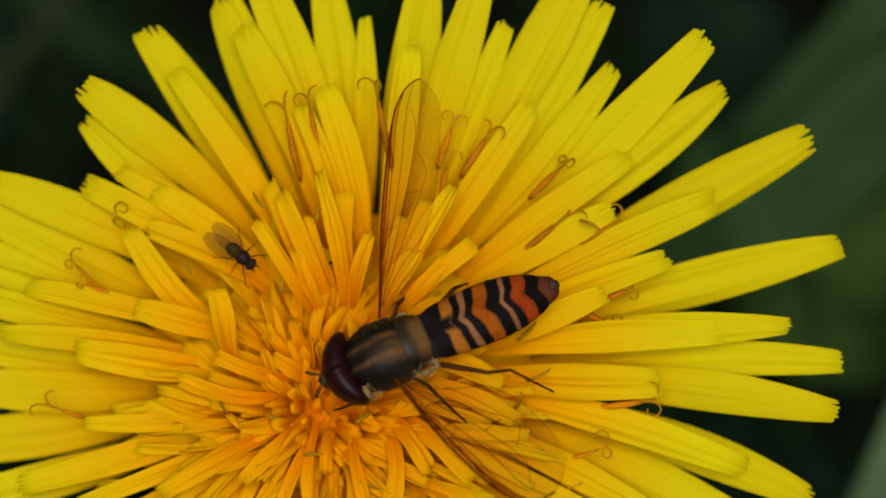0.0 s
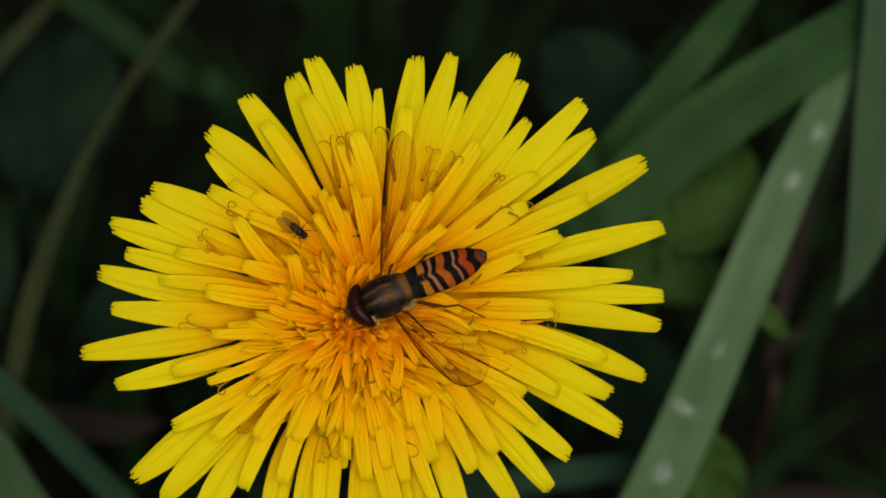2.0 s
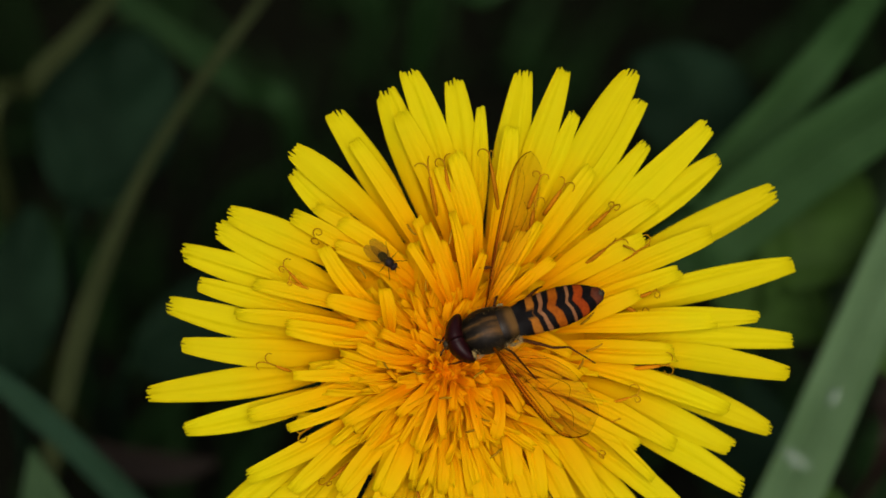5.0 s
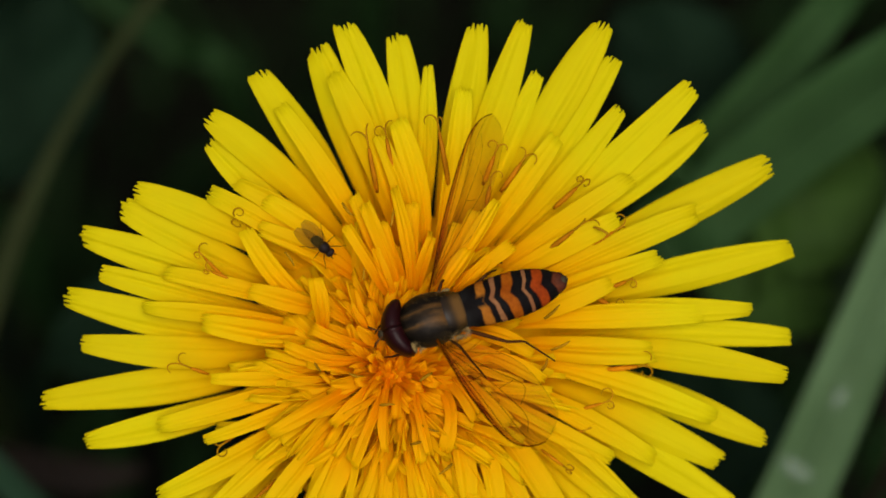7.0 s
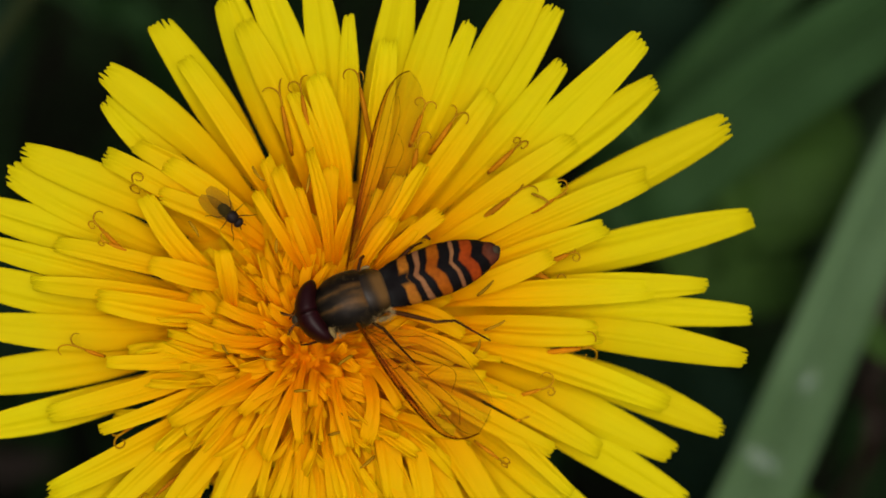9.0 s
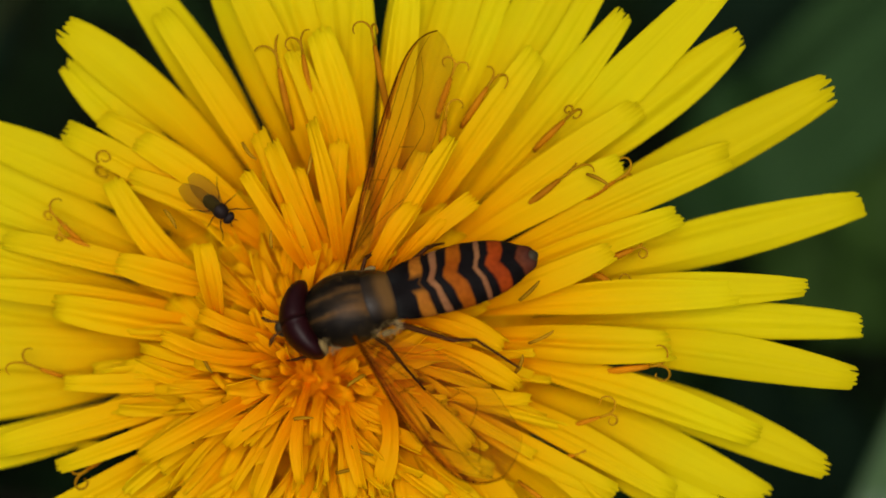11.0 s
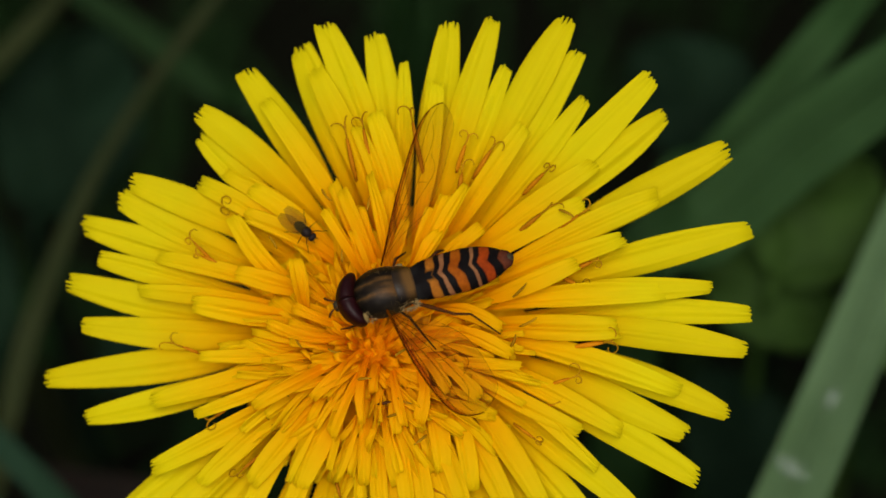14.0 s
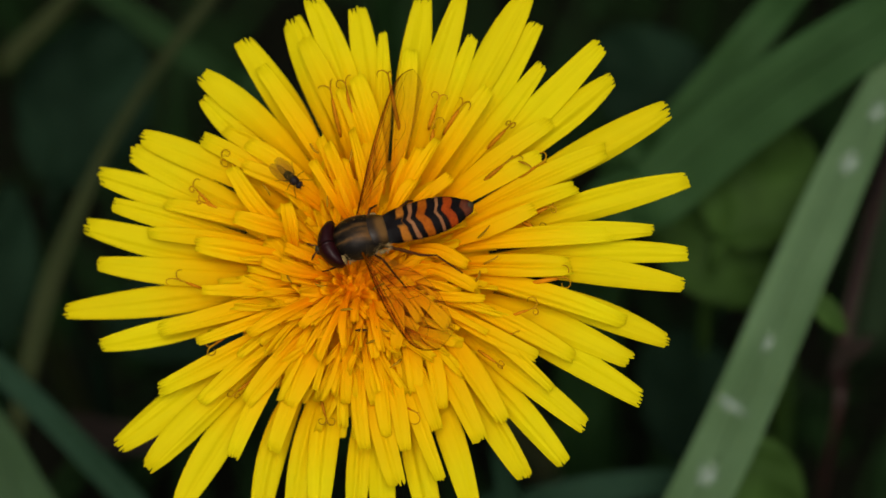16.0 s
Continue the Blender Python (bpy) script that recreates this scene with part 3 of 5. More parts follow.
def blade_field(name, rng, places, material, label, lengths, widths, keep=lambda p: True):
    """Many short blades in one mesh, each rooted in the soil and bent over."""
    verts, faces, al, ac = [], [], [], []
    for x, y in places:
        h, w = rng.uniform(*lengths), rng.uniform(*widths)
        a, lean = rng.uniform(0, 6.283), rng.uniform(0.15, 0.8)
        d = Vector((math.cos(a), math.sin(a), 0))
        lat = Vector((-d.y, d.x, 0))
        pts = [Vector((x, y, -0.004)) + d * (h * lean * s * s) + Vector((0, 0, h * (s - 0.35 * lean * s * s))) for s in (0, 0.25, 0.5, 0.75, 1)]
        if not all(keep(p) for p in pts):
            continue
        k = len(verts)
        for i, p in enumerate(pts):
            ww = w * (1 - (i / 4) ** 2.2) / 2 + 0.0001
            for j, y0 in ((0, -1), (1, 0), (2, 1)):
                verts.append(p + lat * ww * y0 + Vector((0, 0, 0.25 * ww * abs(y0))))
                al.append(i / 4)
                ac.append(y0)
        for i in range(4):
            for j in (0, 1):
                b = k + 3 * i + j
                faces.append((b, b + 1, b + 4, b + 3))
    return tagged(new(name, mesh_of(name, verts, faces, material, {"along": al, "across": ac})), label, "grass", kind="stuff")


def undergrowth():
    rng = random.Random(41)
    near = [(rng.uniform(-0.09, 0.10), rng.uniform(0.0, 0.15)) for _ in range(800)]
    blade_field("undergrowth", rng, near, GRASS_DEEP_SHADED, "short grass and moss under the flower, shade put into the green", (0.008, 0.03), (0.001, 0.003))
    # taller grass out of view, added all round to block the low sky
    ring = []
    for _ in range(1500):
        a, r = rng.uniform(0, 6.283), 0.085 + 0.28 * rng.random() ** 1.3
        ring.append((r * math.cos(a), 0.055 + r * math.sin(a)))

    def clear(p):
        """Outside the cone between the path and the flower."""
        t = min(1.2, max(0.0, (0.24 - p.z) / 0.24))
        axis = Vector((0.005, -0.115 + 0.175 * t, 0))
        return math.hypot(p.x - axis.x, p.y - axis.y) > 0.072 and not (p.y < 0 and abs(p.x) < 0.05 and p.z > 0.05)

    wide = []
    for _ in range(7000):
        a, r = rng.uniform(0, 6.283), 0.42 + 2.6 * rng.random() ** 1.5
        wide.append((r * math.cos(a), 0.055 + r * math.sin(a)))
    blade_field("meadow_grass", rng, wide, GRASS_BROAD, "open meadow grass farther round the flower", (0.06, 0.20), (0.004, 0.009))
    blade_field("tall_shade_grass", rng, ring, GRASS_DEEP_SHADED, "unseen tall grass added round the flower to keep sky light off", (0.08, 0.24), (0.003, 0.007), clear)


def water_spots(thing, places):
    """Drops dried to whitish spots on a blade; places in the head's frame, with their size."""
    for u, v, w, size, flat, turn in places:
        verts, faces, fade = [], [], []
        for z in (0.0, -0.03):
            for i in range(6):
                for k in range(20):
                    a, r = 2 * math.pi * k / 20, size * i / 5 * (1 + 0.15 * math.sin(3 * k + size))
                    verts.append(Vector((r * math.cos(a), r * flat * math.sin(a), z + 0.08 * (1 - (i / 5) ** 2))) * MM)
                    fade.append(i / 5)
        for o in (0, 120):
            faces += [(o + i * 20 + k, o + i * 20 + 20 + k, o + i * 20 + 20 + (k + 1) % 20, o + i * 20 + (k + 1) % 20) for i in range(5) for k in range(20)]
        child("water_spot", mesh_of("water_spot", verts, faces, SPOT, {"across": fade}), thing, "whitish dried water spot", HEAD @ pose(u * MM, v * MM, w * MM, 0, 0, turn))


def ellipsoid(centre, radii, rings=16, sides=24):
    verts, faces = [], []
    c = Vector(centre)
    for i in range(rings + 1):
        t = math.pi * i / rings
        for k in range(sides):
            p = 2 * math.pi * k / sides
            v = Vector((math.cos(t), math.sin(t) * math.cos(p), math.sin(t) * math.sin(p)))
            verts.append((c + Vector((v.x * radii[0], v.y * radii[1], v.z * radii[2]))) * MM)
    for i in range(rings):
        for k in range(sides):
            a, b = i * sides + k, i * sides + (k + 1) % sides
            faces.append((a, a + sides, b + sides, b))
    return verts, faces


def meadow():
    undergrowth()
    broad = blade("grass_blade", *fit_to_soil([(18.8, -21.8, -19.2), (21.1, -16.9, -19.6), (25.0, -9.2, -20.0), (30.0, 2.2, -20.8), (33.5, 10.0, -21.7), (36.8, 16.9, -22.5), (38.7, 21.4, -23.8), (39.9, 24.1, -25.9)], [4.4, 4.5, 4.5, 4.2, 3.9, 3.0, 1.9, 0.5]), GRASS_PALE, "broad pale grey-green grass blade with water spots", 0.10)
    water_spots(broad, [(34.2, 11.4, -20.8, 1.17, 0.70, 70), (36.3, 15.2, -21.2, 1.03, 0.70, 70), (25.4, -6.4, -19.1, 1.50, 0.45, -30), (23.6, -11.5, -19.1, 1.16, 0.80, 60), (28.1, -1.9, -19.4, 0.89, 0.60, 70)])
    blade("grass_blade", *fit_to_soil([(14.8, 4.0, -26.0), (20.3, 9.6, -24.5), (25.8, 14.5, -23.5), (31.7, 18.7, -22.7), (37.3, 22.2, -22.7), (44.9, 27.0, -26.7), (50.7, 30.4, -27.6)], [4.2, 5.2, 5.5, 5.3, 4.8, 2.8, 0.2]), GRASS_BROAD, "broad mid-green grass blade, bent over", 0.12)
    blade("grass_blade", *fit_to_soil([(16.9, 9.3, -30.4), (21.1, 14.3, -29.6), (25.4, 19.0, -28.8), (28.6, 23.0, -28.3), (32.7, 28.0, -30.9), (37.1, 33.7, -30.9)], [2.7, 3.1, 3.2, 2.9, 1.9, 0.2]), GRASS_BROAD, "mid-green grass blade behind the flower", 0.12)
    blade("grass_blade", *fit_to_soil([(44.9, 38.3, -26.7), (43.6, 30.4, -23.4), (42.4, 22.8, -21.7), (41.5, 15.4, -21.3), (40.5, 8.6, -21.3), (39.3, 4.0, -21.7), (37.9, 1.4, -22.1)], [4.2, 5.6, 5.1, 4.8, 3.7, 1.8, 0.1]), GRASS_MID, "broad grey-green grass blade, its pointed tip hanging down", 0.16)
    blade("grass_blade", *fit_to_soil([(-30.9, -18.2, -27.6), (-29.6, -10.6, -27.6), (-28.3, -4.0, -27.6), (-26.5, 3.5, -28.0), (-22.9, 13.0, -29.2), (-19.0, 19.8, -30.1), (-14.5, 26.1, -30.9), (-10.5, 31.9, -31.8)], [2.2, 1.6, 1.5, 1.6, 1.0, 0.9, 0.8, 0.1]), GRASS_DRY, "narrow olive grass blade with brown flecks", 0.15)
    blade("grass_blade", *fit_to_soil([(-14.6, -21.2, -29.2), (-18.7, -15.7, -28.4), (-22.9, -11.1, -27.6), (-27.0, -6.8, -26.7), (-31.6, -2.6, -25.9), (-37.2, 1.7, -25.9)], [2.0, 2.0, 2.0, 1.9, 1.8, 0.2]), GRASS_BLUE, "narrow bluish green grass blade", 0.15)
    blade("grass_blade", *fit_to_soil([(-33.9, 15.0, -30.9), (-31.0, 20.6, -30.9), (-28.2, 23.7, -31.3), (-24.9, 27.6, -31.8), (-22.1, 31.0, -32.2)], [1.6, 1.6, 1.5, 1.0, 0.1]), GRASS_DRY, "dry straw-coloured grass stalk", 0.30)
    blade("grass_blade", *fit_to_soil([(-11.6, 16.9, -46.0), (-16.1, 21.2, -45.0), (-20.6, 24.4, -44.0), (-25.6, 27.9, -43.0), (-30.1, 30.9, -43.0)], [2.1, 2.2, 2.2, 1.8, 0.2]), GRASS_DEEP_SHADED, "dark green grass blade behind the flower", 0.12)
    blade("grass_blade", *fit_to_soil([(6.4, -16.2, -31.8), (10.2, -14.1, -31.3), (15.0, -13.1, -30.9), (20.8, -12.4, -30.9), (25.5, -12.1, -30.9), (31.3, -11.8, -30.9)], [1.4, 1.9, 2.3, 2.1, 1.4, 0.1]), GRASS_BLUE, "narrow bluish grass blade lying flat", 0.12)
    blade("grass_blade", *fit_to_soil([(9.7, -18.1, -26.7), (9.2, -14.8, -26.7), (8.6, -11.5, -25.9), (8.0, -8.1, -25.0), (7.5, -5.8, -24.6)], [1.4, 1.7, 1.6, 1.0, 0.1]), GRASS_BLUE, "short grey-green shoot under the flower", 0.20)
    blade("grass_blade", *fit_to_soil([(-1.5, 25.7, -36.8), (3.4, 28.2, -36.8), (7.3, 31.1, -36.8), (12.3, 35.1, -36.8)], [2.0, 2.0, 1.5, 0.2]), GRASS_DEEP_SHADED, "dark green grass blade in the shade", 0.12)
    blade("grass_blade", *fit_to_soil([(-25.3, -22.9, -24.0), (-26.7, -17.8, -24.0), (-28.3, -13.2, -24.0), (-29.4, -9.6, -24.5), (-30.2, -6.6, -25.0)], [9.6, 7.4, 5.0, 2.8, 0.1]), GRASS_DULL, "broad dull green grass blade tapering upwards", 0.12)
    blade("stalk", *fit_to_soil([(34.2, -9.2, -35.1), (35.0, -2.3, -35.1), (36.7, 5.5, -35.1), (38.9, 13.3, -35.1), (40.6, 19.2, -35.1), (41.6, 22.1, -35.1)], [0.7, 0.8, 0.9, 0.8, 0.6, 0.1]), STALK, "thin dark red stalk", 0.30)
    blade("withered_leaf", [(29.8, -16.9, -39.3), (37.3, -16.2, -39.3), (43.2, -16.7, -39.3), (49.7, -17.9, -39.3)], [1.5, 2.5, 2.3, 0.5], DEAD, "withered brown leaf strip on the soil", 0.20)
    blade("withered_leaf", [(-27.7, -7.3, -37.2), (-24.7, -8.8, -37.2), (-20.8, -9.3, -37.2), (-17.3, -8.8, -37.2)], [0.8, 2.5, 2.3, 0.5], DEAD, "withered brown leaf strip on the soil", 0.20)
    blade("withered_leaf", [(34.1, -4.7, -34.3), (34.8, -2.8, -33.9), (36.0, -1.8, -33.4), (37.4, -1.1, -33.4)], [0.5, 1.3, 1.3, 0.3], DEAD, "curled withered brown leaf", 0.20)
    leaf("leaf", (28.0, 10.9, -29.2), 10.9, 10.0, 60, (5, 10), LEAF, "rounded mid-green leaf beside a grass blade")
    leaf("leaf", (24.7, 5.5, -31.8), 12.5, 7.2, 150, (10, -10), LEAF, "rounded mid-green leaf in the shade")
    leaf("leaf", (28.2, -12.0, -26.7), 8.9, 5.2, -55, (10, 15), LEAF, "small pointed green leaf under a grass blade")
    leaf("leaf", (-32.1, 4.5, -34.0), 13.6, 5.8, 85, (5, 0), LEAF_DULL_SHADED, "dull green leaf, shade put into its colour")
    leaf("leaf", (-25.9, 18.3, -36.8), 14.8, 10.8, 70, (5, 5), LEAF_DULL_SHADED, "dull grey-green rounded leaf")
    leaf("leaf", (20.4, 19.5, -40.2), 13.0, 9.0, 140, (10, 0), LEAF_DULL_SHADED, "dull grey-green leaf set deep, shade put into its colour")
    leaf("leaf", (-16.1, 2.0, -39.3), 16.4, 9.0, 20, (0, 10), LEAF_DULL_SHADED, "leaf set deep under the flower, shade put into its colour")
    leaf("leaf", (23.9, -6.5, -40.2), 15.0, 8.5, 120, (0, 10), LEAF_DULL_SHADED, "leaf set deep under the flower, shade put into its colour")
    leaf("leaf", (11.4, -19.5, -40.2), 15.0, 8.5, 60, (0, 10), LEAF_DULL_SHADED, "leaf set deep under the flower, shade put into its colour")
    leaf("leaf", (32.6, 0.5, -21.7), 4.1, 1.4, -50, (0, 0), LEAF, "small bright shoot beside a grass blade")


meadow()


def curl_style(rng, foot, lean, height, tip_r, stout=1.0):
    """The pistil of a floret: an orange anther tube, and a tan style that splits into two curling arms."""
    foot = Vector(foot)
    d = Vector((lean[0], lean[1], 0))
    up = Vector((0, 0, 1))
    foot = foot - d * height * 0.15
    top = foot + d * height * 0.95 + up * height * 0.40
    mid = foot + d * height * 0.25 + up * height * 0.35
    v, f = tube([bezier(foot, mid, top, i / 5) * MM for i in range(6)], [r * MM * stout for r in (0.07, 0.10, 0.115, 0.12, 0.11, 0.07)], 7)
    style = child("style", mesh_of("style", v, f, ANTHER), dandelion)
    tan = (top - mid).normalized()
    side = tan.cross(up).normalized()
    for sign in (1, -1):
        # the arms curl apart in planes of their own, one more tightly than the other
        tilt = rng.uniform(-1.3, 1.3)
        plane = (side * math.cos(tilt) + tan.cross(side) * math.sin(tilt)).normalized()
        neck = rng.uniform(0.15, 0.55)
        pts, p, a = [top * MM, (top + tan * neck) * MM], top + tan * neck, 0.0
        turns, size = rng.uniform(1.6, 6.2), tip_r * rng.uniform(0.30, 0.50)
        for k in range(16):
            a += sign * turns / 16 * (0.6 + k / 16)
            p = p + (tan * math.cos(a) + plane * math.sin(a)) * size
            pts.append(p * MM)
        v, f = tube(pts, [0.06 * MM] * 2 + [(0.056 - 0.0018 * k) * MM for k in range(16)], 6)
        child("stigma_arm", mesh_of("stigma_arm", v, f, STYLE), style)


def stub(rng, foot, d, length):
    """A style that has not opened yet: a short dull rod."""
    foot = Vector(foot)
    tip = foot + Vector((d[0], d[1], 0.35)) * length
    mid = foot.lerp(tip, 0.5) + Vector((rng.uniform(-0.25, 0.25), rng.uniform(-0.25, 0.25), 0.15)) * length
    v, f = tube([bezier(foot, mid, tip, i / 5) * MM for i in range(6)], [r * MM for r in (0.06, 0.085, 0.08, 0.075, 0.06, 0.03)], 6)
    child("style", mesh_of("style", v, f, STUB), dandelion, "dull olive style")


# styles that have opened: the foot's angle and reach, the heading and the length
OPEN_STYLES = [(96, 11.4, 101, 2.2), (91, 11.7, 101, 2.4), (77, 12, 101, 2.8), (68, 12.6, 70, 1.5), (63, 12.7, 56, 1.7), (65, 11.4, 81, 1.1), (50, 13.5, 44, 1.5), (44, 11.4, 39, 1.8), (38, 13.3, 32, 1.5), (27, 12.7, 23, 1.3), (26, 12.1, 332, 0.9), (7, 11.7, 8, 1.6), (356, 10.2, 18, 1.1), (347, 9.7, 21, 0.8), (339, 8.7, 325, 1.3), (250, 6.6, 287, 1.2), (276, 6.6, 304, 1.1), (291, 6.7, 334, 1.5), (146, 11.4, 134, 1.5), (145, 10.6, 158, 1.5), (159, 10.8, 152, 0.9), (174, 10.4, 159, 0.9), (194, 8.8, 216, 0.9), (216, 8.2, 221, 1.4), (209, 5.3, 193, 0.8), (130, 11.5, 153, 1)]
CLOSED_STYLES = [(154, 4.9, 293, 0.9), (193, 5.5, 339, 0.6), (126, 6.9, 260, 0.8), (91, 10.1, 259, 1), (94, 7.2, 268, 0.9), (84, 7.4, 72, 0.5), (106, 6.5, 89, 0.7), (209, 1, 6, 0.8), (311, 1.8, 337, 1.2), (287, 2.7, 17, 0.8), (17, 8.7, 28, 1.1), (28, 9, 45, 1.1), (66, 11, 287, 1), (10, 7.9, 68, 0.8), (106, 10.8, 312, 0.9), (128, 9.8, 304, 0.9), (149, 2.1, 165, 0.8), (34, 2.3, 214, 0.8), (310, 4.7, 219, 0.9), (41, 14, 332, 1)]


def styles():
    rng = random.Random(23)
    for a, r, heading, length in OPEN_STYLES:
        d = (math.cos(radians(heading)), math.sin(radians(heading)))
        curl_style(rng, polar(a, r, 2.5 - 0.04 * r), d, length * 1.15, rng.uniform(0.15, 0.24), 1.25 if a < 130 else 0.9)
    for a, r, heading, length in CLOSED_STYLES:
        stub(rng, polar(a, r, 3.75 - 0.035 * r), (math.cos(radians(heading)), math.sin(radians(heading))), length)


styles()


# ---- the hoverfly ----
def lofted(stations, sides=28):
    """A body along -x through stations (x, half width, upper height, lower depth, z)."""
    verts, faces = [], []
    for x, hw, hu, hd, z in stations:
        for k in range(sides):
            p = 2 * math.pi * k / sides
            s = math.sin(p)
            verts.append(Vector((x, hw * math.cos(p), z + (hu if s > 0 else hd) * s)) * MM)
    n = len(stations)
    for i in range(n - 1):
        for k in range(sides):
            a, b = i * sides + k, i * sides + (k + 1) % sides
            faces.append((a, b, b + sides, a + sides))
    faces.append(tuple(range(sides - 1, -1, -1)))
    faces.append(tuple(range((n - 1) * sides, n * sides)))
    return verts, faces


def smooth_stations(stations, n):
    vs = [[Vector((s[k], 0, 0)) for s in stations] for k in range(5)]
    return [tuple(spline(v, i / n).x for v in vs) for i in range(n + 1)]


def abdomen_material():
    m, nt, b, out = mat("hoverfly_abdomen")
    tc = nt.nodes.new("ShaderNodeTexCoord")
    sep = nt.nodes.new("ShaderNodeSeparateXYZ")
    nt.links.new(tc.outputs["Object"], sep.inputs[0])
    # distance from the waist, 0 to 1; the bands bow a little towards the tail at the middle
    away = math_node(nt, "ABSOLUTE", sep.outputs[1])
    y2 = math_node(nt, "ADD", math_node(nt, "MINIMUM", math_node(nt, "MULTIPLY", away, 75.0), 0.032), math_node(nt, "MULTIPLY", away, 20.0))
    wob = math_node(nt, "MULTIPLY", math_node(nt, "SUBTRACT", noise_node(nt, 700.0, 3.0), 0.5), 0.07)
    s = math_node(nt, "MULTIPLY_ADD", sep.outputs[0], -1 / 0.00575, -1.5 / 5.75 + 0.035)
    s = math_node(nt, "SUBTRACT", math_node(nt, "ADD", s, wob), y2)
    blk, org, red, tan = (0.006, 0.005, 0.005), (0.29, 0.072, 0.004), (0.28, 0.042, 0.005), (0.25, 0.110, 0.045)
    r = ramp(nt, s, [(0.0, (0.012, 0.012, 0.012)), (0.09, blk), (0.125, blk), (0.14, (0.34, 0.12, 0.012)), (0.215, (0.34, 0.12, 0.012)), (0.23, blk), (0.275, blk), (0.285, tan), (0.32, tan),
                     (0.33, blk), (0.385, blk), (0.40, org), (0.48, org), (0.495, blk), (0.58, blk), (0.59, tan), (0.615, tan), (0.625, blk), (0.67, blk),
                     (0.69, red), (0.765, red), (0.78, blk), (0.87, blk), (0.89, (0.11, 0.028, 0.012)), (1.0, (0.05, 0.02, 0.014))])
    # dark line down the middle of the first plates
    mid = ramp(nt, math_node(nt, "MULTIPLY", math_node(nt, "ABSOLUTE", sep.outputs[1]), 1000.0), [(0.18, (1, 1, 1)), (0.42, (0, 0, 0))])
    early = ramp(nt, s, [(0.21, (1, 1, 1)), (0.24, (0, 0, 0))])
    col = mix_rgb(nt, "MIX", mix_rgb(nt, "MULTIPLY", 1.0, mid.outputs[0], early.outputs[0]), r.outputs[0], blk)
    col = mix_rgb(nt, "MULTIPLY", 0.8, col, ramp(nt, noise_node(nt, 1100.0, 2.0), [(0.35, (0.75, 0.6, 0.55)), (0.65, (1.1, 1.1, 1.0))]).outputs[0])
    grain = noise_node(nt, 5000.0, 3.0)
    col = mix_rgb(nt, "MULTIPLY", 0.6, col, ramp(nt, grain, [(0.3, (0.6, 0.6, 0.6)), (0.7, (1.1, 1.1, 1.1))]).outputs[0])
    nt.links.new(col, b.inputs["Base Color"])
    b.inputs["Roughness"].default_value, b.inputs["Specular IOR Level"].default_value = 0.58, 0.03
    bump(nt, b, grain, 0.3, 0.00004)
    return m


def thorax_material():
    m, nt, b, out = mat("hoverfly_thorax")
    tc = nt.nodes.new("ShaderNodeTexCoord")
    sep = nt.nodes.new("ShaderNodeSeparateXYZ")
    nt.links.new(tc.outputs["Object"], sep.inputs[0])
    y = math_node(nt, "MULTIPLY_ADD", sep.outputs[1], 1000 / 3.0, 0.5)
    comb = nt.nodes.new("ShaderNodeCombineXYZ")
    nt.links.new(math_node(nt, "MULTIPLY", sep.outputs[0], 0.3), comb.inputs[0])
    nt.links.new(sep.outputs[1], comb.inputs[1])
    y = math_node(nt, "ADD", y, math_node(nt, "MULTIPLY", math_node(nt, "SUBTRACT", noise_node(nt, 1700.0, 4.0, comb.outputs[0]), 0.5), 0.38))
    dk, gold, grey = (0.007, 0.005, 0.003), (0.098, 0.046, 0.012), (0.026, 0.017, 0.008)
    fore = ramp(nt, y, [(0.0, grey), (0.12, dk), (0.28, dk), (0.34, grey), (0.39, gold), (0.44, grey), (0.50, dk), (0.56, grey), (0.60, gold), (0.66, grey), (0.72, dk), (0.88, dk), (1.0, grey)])
    aft = ramp(nt, y, [(0.0, grey), (0.14, dk), (0.26, dk), (0.36, gold), (0.46, grey), (0.54, gold), (0.64, gold), (0.74, grey), (0.82, dk), (1.0, grey)])
    where = ramp(nt, math_node(nt, "MULTIPLY_ADD", sep.outputs[0], 500.0, 0.3), [(0.25, (0, 0, 0)), (0.85, (1, 1, 1))])
    r = mix_rgb(nt, "MIX", where.outputs[0], aft.outputs[0], fore.outputs[0])
    x = math_node(nt, "MULTIPLY", sep.outputs[0], 1000.0)
    rear = ramp(nt, math_node(nt, "MULTIPLY_ADD", x, 0.25, 0.5), [(0.24, (0.2, 0.2, 0.2)), (0.30, (1, 1, 1)), (0.85, (1, 1, 1)), (0.95, (0.5, 0.5, 0.5))])
    r = mix_rgb(nt, "MULTIPLY", 1.0, r, rear.outputs[0])
    grain = noise_node(nt, 4000.0, 3.0)
    col = mix_rgb(nt, "MULTIPLY", 0.7, r, ramp(nt, grain, [(0.3, (0.55, 0.55, 0.55)), (0.7, (1.15, 1.15, 1.15))]).outputs[0])
    nt.links.new(col, b.inputs["Base Color"])
    b.inputs["Roughness"].default_value, b.inputs["Specular IOR Level"].default_value = 0.45, 0.08
    bump(nt, b, grain, 0.4, 0.00005)
    return m


